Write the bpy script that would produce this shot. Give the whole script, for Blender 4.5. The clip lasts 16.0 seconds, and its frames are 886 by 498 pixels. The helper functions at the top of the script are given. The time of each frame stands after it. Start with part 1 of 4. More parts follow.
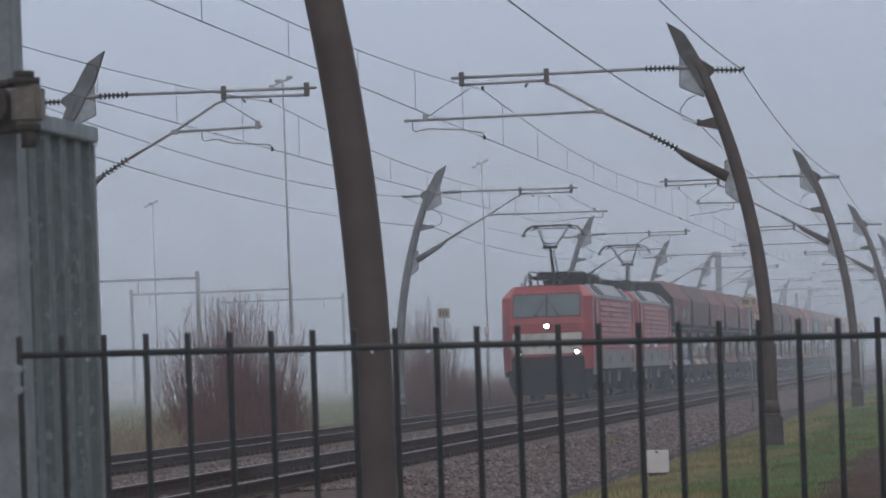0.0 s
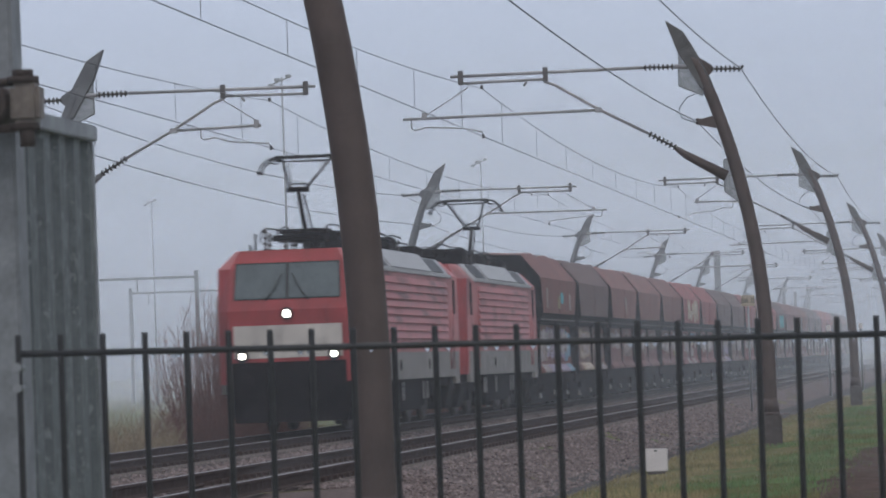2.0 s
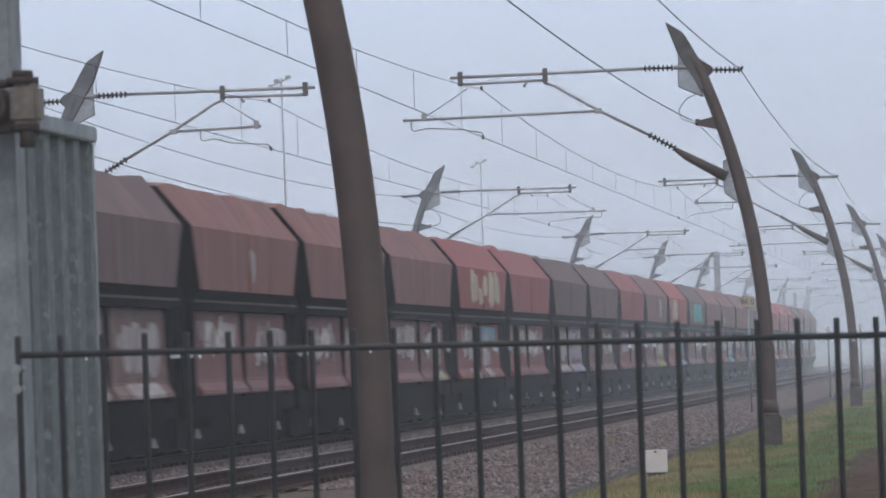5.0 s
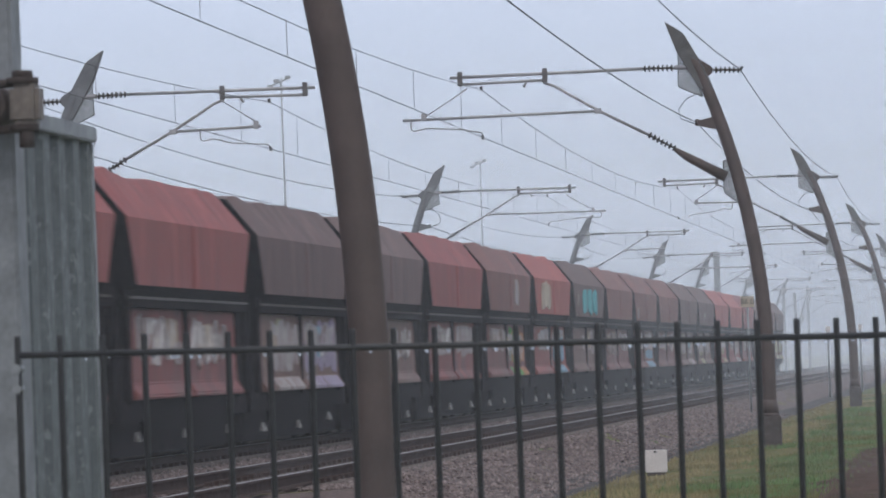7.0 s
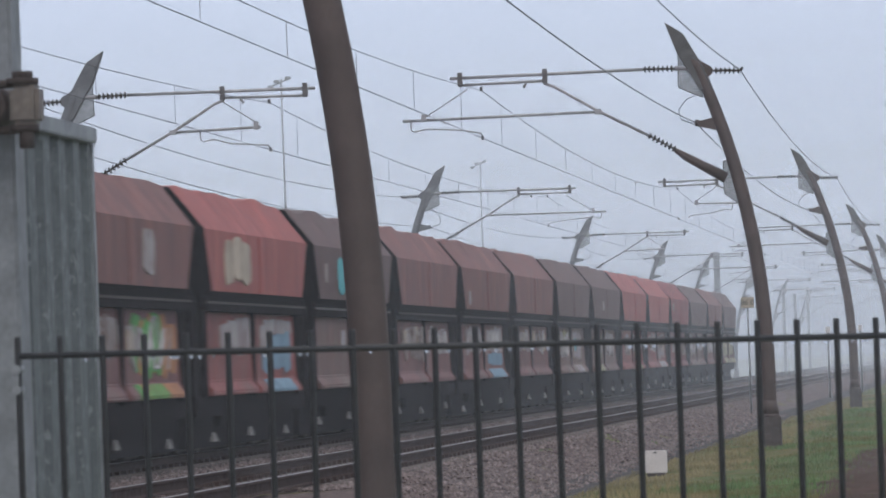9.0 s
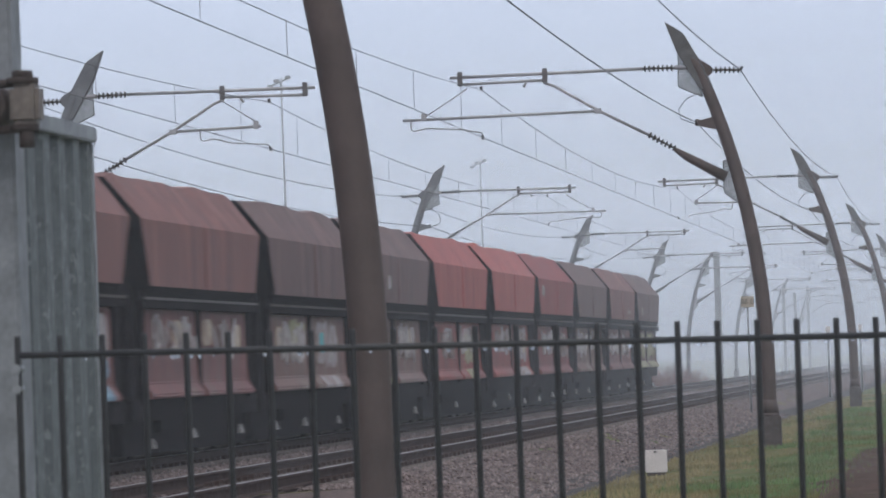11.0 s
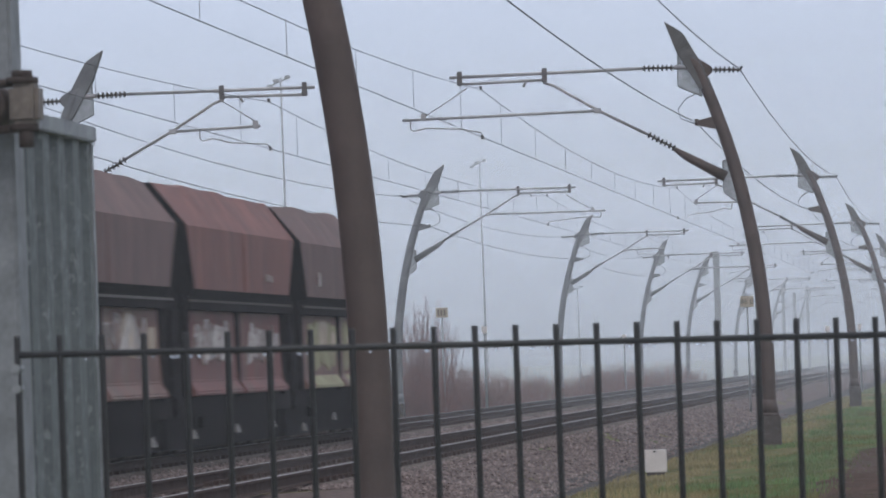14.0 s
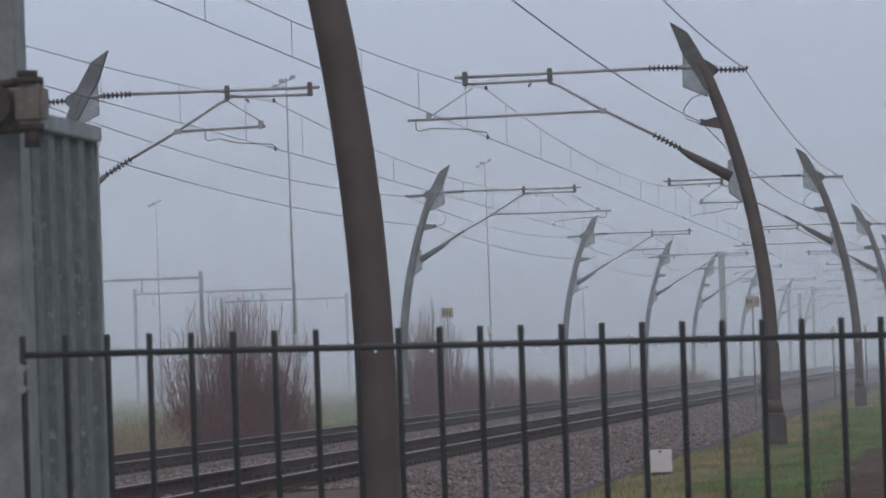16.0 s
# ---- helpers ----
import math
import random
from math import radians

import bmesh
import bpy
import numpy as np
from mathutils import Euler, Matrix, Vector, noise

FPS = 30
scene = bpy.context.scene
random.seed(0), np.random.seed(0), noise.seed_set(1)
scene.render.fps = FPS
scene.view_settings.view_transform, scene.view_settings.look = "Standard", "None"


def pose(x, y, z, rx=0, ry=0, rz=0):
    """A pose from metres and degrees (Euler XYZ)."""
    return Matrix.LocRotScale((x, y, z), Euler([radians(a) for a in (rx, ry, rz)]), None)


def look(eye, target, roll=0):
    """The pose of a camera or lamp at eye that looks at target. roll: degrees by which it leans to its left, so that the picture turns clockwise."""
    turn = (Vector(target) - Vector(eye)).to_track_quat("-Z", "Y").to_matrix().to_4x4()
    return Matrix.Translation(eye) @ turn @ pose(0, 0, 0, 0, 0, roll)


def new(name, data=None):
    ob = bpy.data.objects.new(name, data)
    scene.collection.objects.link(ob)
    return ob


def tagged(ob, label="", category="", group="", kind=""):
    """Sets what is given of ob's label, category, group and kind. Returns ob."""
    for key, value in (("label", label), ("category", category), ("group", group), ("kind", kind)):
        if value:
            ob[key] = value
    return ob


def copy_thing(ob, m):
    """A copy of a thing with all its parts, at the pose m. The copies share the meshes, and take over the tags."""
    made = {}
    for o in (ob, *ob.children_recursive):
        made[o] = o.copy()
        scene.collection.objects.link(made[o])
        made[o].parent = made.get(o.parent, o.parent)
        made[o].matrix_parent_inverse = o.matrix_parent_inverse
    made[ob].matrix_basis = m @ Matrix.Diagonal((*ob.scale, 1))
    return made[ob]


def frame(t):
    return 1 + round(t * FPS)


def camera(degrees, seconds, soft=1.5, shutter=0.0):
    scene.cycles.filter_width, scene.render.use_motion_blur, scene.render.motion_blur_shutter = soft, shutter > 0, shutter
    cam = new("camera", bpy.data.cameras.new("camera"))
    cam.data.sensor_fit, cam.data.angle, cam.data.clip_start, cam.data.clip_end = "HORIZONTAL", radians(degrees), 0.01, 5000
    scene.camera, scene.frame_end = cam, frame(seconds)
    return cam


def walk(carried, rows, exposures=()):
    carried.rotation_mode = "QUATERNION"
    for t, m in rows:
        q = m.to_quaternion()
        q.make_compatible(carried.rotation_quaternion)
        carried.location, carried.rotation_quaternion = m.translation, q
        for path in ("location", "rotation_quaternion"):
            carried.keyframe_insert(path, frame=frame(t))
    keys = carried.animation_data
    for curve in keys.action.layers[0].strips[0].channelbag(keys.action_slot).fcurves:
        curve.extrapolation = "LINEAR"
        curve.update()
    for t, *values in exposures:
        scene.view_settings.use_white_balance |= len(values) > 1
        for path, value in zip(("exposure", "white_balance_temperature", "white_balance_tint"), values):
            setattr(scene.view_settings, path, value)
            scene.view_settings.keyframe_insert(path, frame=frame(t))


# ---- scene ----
# ---- camera ----
LENS = 2 * math.degrees(math.atan(784 / 8382.0))
EYE_Z, YAW, PITCH, ROLL = 1.3177, 6.5157, 1.4112, -2.0815
PX = math.degrees(1 / 8382.0)
cam = camera(LENS, 16.0, soft=1.8, shutter=0.5)
cam.data.dof.use_dof, cam.data.dof.focus_distance, cam.data.dof.aperture_fstop = True, 100, 20
# small sways of the tripod: seconds, to the left, up
SWAY = [(0, 3, .5), (.5, 1.7, -1.3), (1, 1.3, -1.9), (1.5, 1.3, -1.9), (2, 1.2, -1.9), (2.5, 1.2, -1.4), (3, 1.2, -1.7), (3.5, 1.2, -.7),
        (4, 1.2, -.3), (5.2, .6, -.1), (6.5, .2, 0), (7, .2, 0), (7.5, .2, .6), (8, .2, 0), (8.5, .2, 0), (9, .2, 1.2), (10.2, .2, .5), (11.5, .2, 0),
        (12, .4, 2.3), (12.5, .2, 0), (13, .6, 2.4), (13.5, .4, 2.5), (14, -.5, -.4), (14.5, .1, 1.7), (15, .1, 1.5), (15.5, 4.3, 1.3), (16, 9, 0)]


def aim(dx, dy):
    return pose(0, 0, EYE_Z, 90 + PITCH + (dy - .8) * PX, 0, YAW + (dx - .5) * PX) @ pose(0, 0, 0, 0, 0, ROLL)


walk(cam, [(t, aim(dx, dy)) for t, dx, dy in SWAY],
     exposures=[(0, -.16), (1.5, -.02), (2.5, .1), (3.5, .24), (7, .34), (9, .34), (12.5, .34), (14, .27), (14.5, .19), (15.2, .02), (16, -.1)])

# ---- world and light ----
world = bpy.data.worlds.new("foggy_sky")
scene.world = world
world.use_nodes = True
wn, wl = world.node_tree.nodes, world.node_tree.links
sky = wn.new("ShaderNodeTexSky")
sky.sky_type, sky.sun_disc = "NISHITA", False
sky.sun_elevation, sky.sun_rotation = radians(28), radians(164)
sky.air_density, sky.dust_density, sky.ozone_density = 1.0, 6.0, 2.0
# pale low sky, a little dimmer overhead and in the thick of the fog at the horizon
tex = wn.new("ShaderNodeTexCoord")
sep = wn.new("ShaderNodeSeparateXYZ")
wl.new(tex.outputs["Generated"], sep.inputs[0])
grad = wn.new("ShaderNodeValToRGB")
wl.new(sep.outputs[2], grad.inputs[0])
LOW_SKY = (5.22, 5.95, 7.6)
el = grad.color_ramp.elements
el[0].position, el[1].position = 0, 1
for e, k in ((el[0], .32), (el.new(.03), .68), (el[1], .90), (el.new(.085), 1.0), (el.new(.16), .80), (el.new(.5), .80)):
    e.color = (*[v * k * .1 for v in LOW_SKY], 1)
soft = wn.new("ShaderNodeMix")
soft.data_type = "RGBA"
soft.inputs[0].default_value = 0.97
wl.new(sky.outputs[0], soft.inputs[6])
gain = wn.new("ShaderNodeVectorMath")
gain.operation = "SCALE"
gain.inputs["Scale"].default_value = 10
wl.new(grad.outputs[0], gain.inputs[0])
wl.new(gain.outputs[0], soft.inputs[7])
wl.new(soft.outputs[2], wn["Background"].inputs[0])
wn["Background"].inputs[1].default_value = 0.1
sun = new("sun", bpy.data.lights.new("sun", "SUN"))
sun.data.energy, sun.data.angle, sun.data.color = 0.5, radians(40), (1, .985, .965)
sun.matrix_world = look((20, -40, 55), (-8, 60, 0))

# ---- materials ----
MATS = {}


def mat(name, color, rough=.6, metal=0., var=.25, scale=3., bump=.15, bscale=40., color2=None, stretch=(1, 1, 1), rand=0., spec=.4, coord="Object", stain=None):
    """Two scales of colour variation, stains of their own colours and a fine relief."""
    if name in MATS:
        return MATS[name]
    m = bpy.data.materials.new(name)
    m.use_nodes = True
    n, l = m.node_tree.nodes, m.node_tree.links
    b = n["Principled BSDF"]
    tc = n.new("ShaderNodeTexCoord")
    mp = n.new("ShaderNodeMapping")
    mp.inputs["Scale"].default_value = stretch
    l.new(tc.outputs[coord], mp.inputs[0])
    n1, n2 = n.new("ShaderNodeTexNoise"), n.new("ShaderNodeTexNoise")
    for q, s, d in ((n1, scale, 4), (n2, bscale, 3)):
        q.inputs["Scale"].default_value, q.inputs["Detail"].default_value = s, d
        l.new(mp.outputs[0], q.inputs["Vector"])
    ramp = n.new("ShaderNodeValToRGB")
    c2 = color2 or tuple(c * (1 - var) for c in color)
    c3 = tuple(min(1, c * (1 + var)) for c in color)
    e = ramp.color_ramp.elements
    e[0].position, e[1].position = .3, .72
    e[0].color, e[1].color = (*c2, 1), (*c3, 1)
    e = e.new(.52)
    e.color = (*color, 1)
    l.new(n1.outputs[0], ramp.inputs[0])
    hs = n.new("ShaderNodeHueSaturation")
    l.new(ramp.outputs[0], hs.inputs["Color"])
    ma = n.new("ShaderNodeMath")
    ma.operation = "MULTIPLY_ADD"
    ma.inputs[1].default_value, ma.inputs[2].default_value = .5, .75
    l.new(n2.outputs[0], ma.inputs[0])
    out = ma.outputs[0]
    if rand:
        oi = n.new("ShaderNodeObjectInfo")
        m2 = n.new("ShaderNodeMath")
        m2.operation = "MULTIPLY_ADD"
        m2.inputs[1].default_value = rand
        l.new(oi.outputs["Random"], m2.inputs[0])
        l.new(out, m2.inputs[2])
        out = m2.outputs[0]
    l.new(out, hs.inputs["Value"])
    col = hs.outputs[0]
    for k, (tint, amount, sscale, sstretch, lo, hi) in enumerate(stain or ()):
        mq, q, mr, mx = n.new("ShaderNodeMapping"), n.new("ShaderNodeTexNoise"), n.new("ShaderNodeMapRange"), n.new("ShaderNodeMix")
        mq.inputs["Scale"].default_value, mq.inputs["Location"].default_value = sstretch, (7.3 * k, 3.1, 1.7 * k)
        q.inputs["Scale"].default_value, q.inputs["Detail"].default_value, q.inputs["Roughness"].default_value = sscale, 5, .62
        q.noise_dimensions = "4D"
        oj = n.new("ShaderNodeObjectInfo")
        sd = n.new("ShaderNodeMath")
        sd.operation = "MULTIPLY"
        sd.inputs[1].default_value = 40
        l.new(oj.outputs["Random"], sd.inputs[0])
        l.new(sd.outputs[0], q.inputs["W"])
        mr.inputs["From Min"].default_value, mr.inputs["From Max"].default_value, mr.inputs["To Max"].default_value = lo, hi, amount
        mx.data_type = "RGBA"
        mx.inputs[7].default_value = (*tint, 1)
        l.new(tc.outputs[coord], mq.inputs[0])
        l.new(mq.outputs[0], q.inputs["Vector"])
        l.new(q.outputs[0], mr.inputs[0])
        l.new(mr.outputs[0], mx.inputs[0])
        l.new(col, mx.inputs[6])
        col = mx.outputs[2]
    l.new(col, b.inputs["Base Color"])
    b.inputs["Roughness"].default_value, b.inputs["Metallic"].default_value = rough, metal
    b.inputs["Specular IOR Level"].default_value = spec
    if bump:
        bp = n.new("ShaderNodeBump")
        bp.inputs["Strength"].default_value, bp.inputs["Distance"].default_value = bump, .02
        l.new(n2.outputs[0], bp.inputs["Height"])
        l.new(bp.outputs[0], b.inputs["Normal"])
    MATS[name] = m
    return m


def glow(name, color, strength):
    m = bpy.data.materials.new(name)
    m.use_nodes = True
    b = m.node_tree.nodes["Principled BSDF"]
    b.inputs["Base Color"].default_value = (*color, 1)
    b.inputs["Emission Color"].default_value = (*color, 1)
    b.inputs["Emission Strength"].default_value = strength
    return m


MAST = mat("mast_steel", (.092, .066, .059), .65, .1, .2, 2, .1, 60)
GALV = mat("galvanised_steel", (.138, .153, .156), .6, .25, .22, 14, .08, 60, stain=(((.30, .32, .32), .75, 34, (1, 1, .8), .56, .66), ((.10, .115, .11), .55, 5, (1, 1, .25), .52, .75)))
GALV_DULL = mat("dull_zinc", (.30, .31, .32), .55, .6, .25, 8, .1, 50)
PALE_ZINC = mat("pale_zinc", (.40, .41, .43), .6, .1, .2, 8, .1, 50)
TUBE = mat("aluminium_tube", (.37, .36, .37), .45, .4, .2, 6, .05, 40)
INSUL = mat("brown_insulator", (.045, .035, .033), .3, 0, .2, 6, .05, 40)
WIRE = mat("bronze_wire", (.05, .05, .052), .5, .5, .1, 3, 0, 10)
FENCE = mat("dark_green_coating", (.025, .025, .027), .45, 0, .3, 20, .15, 120)
CONCRETE = mat("concrete", (.085, .070, .064), .9, 0, .25, 5, .3, 50, stain=(((.045, .04, .035), .7, 3, (1, 1, .4), .48, .7),))
BROWN_BOX = mat("brown_plastic", (.17, .14, .12), .55, 0, .25, 18, .1, 60)
RUST = mat("rusty_steel", (.06, .042, .036), .7, .2, .35, 12, .2, 70)
RAIL_HEAD = mat("polished_rail", (.27, .255, .255), .5, .6, .15, 3, .02, 30, stretch=(1, .05, 1))
RAIL_WEB = mat("rail_web", (.072, .052, .048), .95, 0, .3, 8, .2, 60, spec=.05)
SLEEPER = mat("sleeper_concrete", (.145, .122, .114), .9, 0, .25, 6, .25, 40, rand=.2, spec=.05)
STONE = mat("ballast_stone", (.19, .155, .145), .9, 0, .35, 25, .3, 80)
WHITE = mat("white_enclosure", (.66, .605, .58), .5, 0, .08, 6, .05, 40)
YELLOW = mat("pale_yellow_sign", (.44, .37, .28), .5, 0, .1, 8, .03, 40)
BLACK = mat("black_paint", (.015, .015, .016), .5, 0, .2, 10, .05, 40)
# chassis black, also the painted shade on hopper ends and undersides
CHASSIS = mat("chassis_and_shade_black", (.0155, .012, .0140), .92, 0, .4, 5, .2, 40, spec=.10)
TWIG = mat("red_twigs", (.17, .078, .068), .8, 0, .3, 6, 0, 20)
TWIG_BUFF = mat("dry_reed", (.30, .23, .15), .9, 0, .3, 6, 0, 20)
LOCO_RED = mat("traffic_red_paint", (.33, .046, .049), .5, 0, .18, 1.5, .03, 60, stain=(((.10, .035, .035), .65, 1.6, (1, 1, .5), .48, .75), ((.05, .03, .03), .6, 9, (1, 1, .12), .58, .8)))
LOCO_SIDE = mat("pink_red_paint", (.50, .165, .165), .55, 0, .15, 2.5, .05, 60, stretch=(1, 1, .4), stain=(((.13, .055, .058), .8, .55, (1, 1, .8), .50, .66), ((.12, .05, .05), .5, 7, (1, 1, .1), .56, .8)))
LOCO_GREY = mat("light_grey_paint", (.26, .235, .215), .6, 0, .18, 2.5, .05, 60, stain=(((.09, .08, .078), .7, 2.2, (1, 1, .4), .5, .75),))
ROOF_GREY = mat("roof_grey_paint", (.42, .42, .43), .5, 0, .2, 4, .05, 50, stain=(((.16, .15, .15), .6, 2.5, (1, 1, 1), .52, .75),))
# base colour lightened to carry the reflection of the pale sky
GLASS = mat("sky_toned_glass", (.10, .12, .125), .1, 0, .1, 2, 0, 10, spec=.6)
LAMP = glow("lamp_glow", (1, .93, .84), 9)
GRASS = mat("grass", (.100, .125, .048), .9, 0, .4, 1.3, .5, 18, color2=(.10, .085, .04), spec=.03, stain=(((.17, .13, .068), .85, .55, (1, .3, 1), .47, .60), ((.055, .06, .028), .7, 1.6, (1, .3, 1), .54, .68)))
FOG = bpy.data.materials.new("fog")
BLADE = mat("grass_blades", (.135, .205, .092), .8, 0, .4, .35, 0, 20, color2=(.17, .16, .075), spec=.1, stain=(((.22, .17, .085), .85, .6, (1, .25, 1), .50, .62), ((.06, .085, .035), .7, 1.7, (1, .3, 1), .54, .66)))

# ---- mesh helpers ----


def box(bm, x0, x1, y0, y1, z0, z1, bev=0.):
    m = Matrix.Translation(((x0 + x1) / 2, (y0 + y1) / 2, (z0 + z1) / 2)) @ Matrix.Diagonal((x1 - x0, y1 - y0, z1 - z0, 1))
    r = bmesh.ops.create_cube(bm, size=1, matrix=m)
    if bev:
        es = list({e for v in r["verts"] for e in v.link_edges})
        bmesh.ops.bevel(bm, geom=es, offset=bev, segments=2, affect="EDGES", clamp_overlap=True)


def tube(bm, pts, r, n=8, r2=None, cap=True):
    """A round bar along the points, tapering from r to r2."""
    pts = [Vector(p) for p in pts]
    r2 = r if r2 is None else r2
    rings = []
    for i, p in enumerate(pts):
        d = (pts[min(i + 1, len(pts) - 1)] - pts[max(i - 1, 0)]).normalized()
        s = d.cross(Vector((0, 0, 1)) if abs(d.z) < .9 else Vector((0, 1, 0))).normalized()
        w = s.cross(d)
        q = r + (r2 - r) * i / max(1, len(pts) - 1)
        rings.append([bm.verts.new(p + (s * math.cos(2 * math.pi * k / n) + w * math.sin(2 * math.pi * k / n)) * q) for k in range(n)])
    for a, b in zip(rings, rings[1:]):
        for k in range(n):
            f = bm.faces.new((a[k], a[(k + 1) % n], b[(k + 1) % n], b[k]))
            f.smooth = n > 4
    if cap:
        bm.faces.new(rings[0][::-1])
        bm.faces.new(rings[-1])


def prism(bm, poly, y0, y1, y0s=None, y1s=None):
    """A cross-section in x and z, drawn out along y (per-corner ends may be given)."""
    a = [bm.verts.new((x, y0s[i] if y0s else y0, z)) for i, (x, z) in enumerate(poly)]
    b = [bm.verts.new((x, y1s[i] if y1s else y1, z)) for i, (x, z) in enumerate(poly)]
    n = len(poly)
    for k in range(n):
        bm.faces.new((a[k], a[(k + 1) % n], b[(k + 1) % n], b[k]))
    bm.faces.new(a[::-1])
    bm.faces.new(b)


def insulator(bm, a, b, r=.078, sheds=7):
    a, b = Vector(a), Vector(b)
    tube(bm, [a, b], r * .3, 6)
    for i in range(sheds):
        c = a.lerp(b, (i + .5) / sheds)
        d = (b - a).normalized() * ((b - a).length / sheds * .22)
        tube(bm, [c - d, c + d], r, 8, r * .6)


def mesh_of(bm, name, material):
    bmesh.ops.recalc_face_normals(bm, faces=bm.faces)
    me = bpy.data.meshes.new(name)
    bm.to_mesh(me)
    bm.free()
    for q in material if isinstance(material, (list, tuple)) else [material]:
        me.materials.append(q)
    return me


def part(name, bm, material, parent=None, label=""):
    ob = new(name, mesh_of(bm, name, material))
    ob.parent = parent
    return tagged(ob, label)


def shared(name, me, parent, m=None):
    ob = new(name, me)
    ob.parent = parent
    if m is not None:
        ob.matrix_local = m
    return ob


def thing(name, label, category, m=None, group="", kind=""):
    ob = tagged(new(name), label, category, group, kind)
    if m is not None:
        ob.matrix_world = m
    return ob


def bm_():
    return bmesh.new()


# ---- plan: x across the line, y along it, z above the rail heads ----
FAR, NEAR = -14.21, -9.69
MAST_L, MAST_R = [93.3, 153.4, 212.1, 262.3, 304.0, 362.0, 421.0, 480.0], [32.6, 92.2, 151.3, 210.3, 266.9, 326.0, 385.0, 444.0]
WIRE_Z, BEAR_Z = 5.745, 6.69

# ---- ground ----
PROFILE = [(-600, -1.0), (-60, -1.0), (-30, -1.0), (-21, -.9), (-18.2, -.75), (-17.2, -.7), (-16.1, -.24), (-12.3, -.22), (-11.5, -.24), (-7.95, -.22),
           (-6.95, -.62), (-6.0, -.66), (-5.7, -.54), (-4.6, -.5), (-2.5, -.42), (8, -.4), (600, -.4)]


def ground_z(x):
    for (a, za), (b, zb) in zip(PROFILE, PROFILE[1:]):
        if a <= x <= b:
            return za + (zb - za) * (x - a) / (b - a)
    return -.5


def strip(name, xs, ys, material, label, cat, lift=0., rough=0.):
    bm = bm_()
    rows = [[bm.verts.new((x, y, ground_z(x) + lift + rough * noise.noise((x * 1.7, y * .8, 3)))) for x in xs] for y in ys]
    for r0, r1 in zip(rows, rows[1:]):
        for k in range(len(xs) - 1):
            f = bm.faces.new((r0[k], r0[k + 1], r1[k + 1], r1[k]))
            f.smooth = True
    return tagged(part(name, bm, material), label, cat, kind="structure")


def build_ground():
    ys = [-700, -200, 0] + list(range(40, 200, 4)) + [220, 260, 320, 400, 600, 1000, 2500]
    xs = [-2500, -600, -60, -30, -21, -18.2, -17.2, -16.1, -12.3, -11.5, -7.95, -6.95, -6.0, -5.7, -4.6, -3.5, -2.5, 0, 3, 8, 600, 2500]
    strip("ground", xs, ys, GRASS, "damp mown grass and fallow field in winter", "grass ground", -.02, .03)
    ys = [-60, 0] + [40 + i * 1.5 for i in range(110)] + [230, 300, 420, 700]
    xs = [-17.3 + i * .27 for i in range(5)] + [-16.1, -15.2, -14.2, -13.2, -12.4, -11.5, -10.6, -9.7, -8.8, -7.95, -7.7, -7.4, -7.1, -6.9]
    strip("ballast_bed", xs, ys, mat("ballast", (.135, .104, .099), .95, 0, .45, 9, 1.0, 22, spec=.03), "reddish-grey crushed stone ballast under two tracks", "ballast", .0, .05)
    strip("pavement", [-6.95, -6.6, -6.2, -5.85], [-60, 0] + [40 + i * 6 for i in range(28)] + [300, 700],
          mat("fine_gravel", (.082, .074, .073), .95, 0, .3, 4, .6, 30, spec=.03), "grey fine gravel inspection path beside the ballast", "gravel path", .012, .02)


build_ground()


def build_track(x, label):
    tr = thing("railway_track", label, "railway track", pose(x, 0, 0))
    for sx in (-.75, .75):
        bm = bm_()
        prism(bm, [(-.07, -.172), (.07, -.172), (.07, -.16), (.012, -.14), (.010, -.05), (.034, -.042), (.036, -.012), (.027, -.005), (-.027, -.005), (-.036, -.012), (-.034, -.042), (-.010, -.05), (-.012, -.14), (-.07, -.16)], -60, 700)
        rail = part("rail", bm, RAIL_WEB, tr)
        rail.location.x = sx
        bm = bm_()
        prism(bm, [(-.026, -.004), (.026, -.004), (.024, 0), (-.024, 0)], -60, 700)
        part("rail_head", bm, RAIL_HEAD, rail, "worn bright running surface")
    bm = bm_()
    prism(bm, [(-1.27, -.33), (1.27, -.33), (1.27, -.2), (.95, -.175), (.55, -.175), (.3, -.2), (-.3, -.2), (-.55, -.175), (-.95, -.175), (-1.27, -.2)], -.12, .12)
    plain = set(bm.faces)
    for sx in (-.75, .75):
        for o in (-.13, .13):
            box(bm, sx + o - .055, sx + o + .055, -.085, .085, -.178, -.115)
    for f in bm.faces:
        if f not in plain:
            f.material_index = 1
    me = mesh_of(bm, "sleeper", [SLEEPER, RAIL_WEB])
    for i in range(150):
        shared("sleeper", me, tr, pose(0, 62 + i * .6, 0))
    bm = bm_()
    for i in range(160):
        y = 62 + (150 + i) * .6
        box(bm, -1.27, 1.27, y - .12, y + .12, -.33, -.19)
    tagged(part("far_sleepers", bm, SLEEPER, tr), kind="stuff")


build_track(FAR, "far running line with concrete sleepers on ballast")
build_track(NEAR, "empty near running line with bright rails on ballast")

# ---- masts with cantilever arms ----


def mast_centre(z):
    """Sideways lean of the bowed mast at a height above the rail, towards the track."""
    return .10 + .027 * max(0, z - 1) ** 2.1


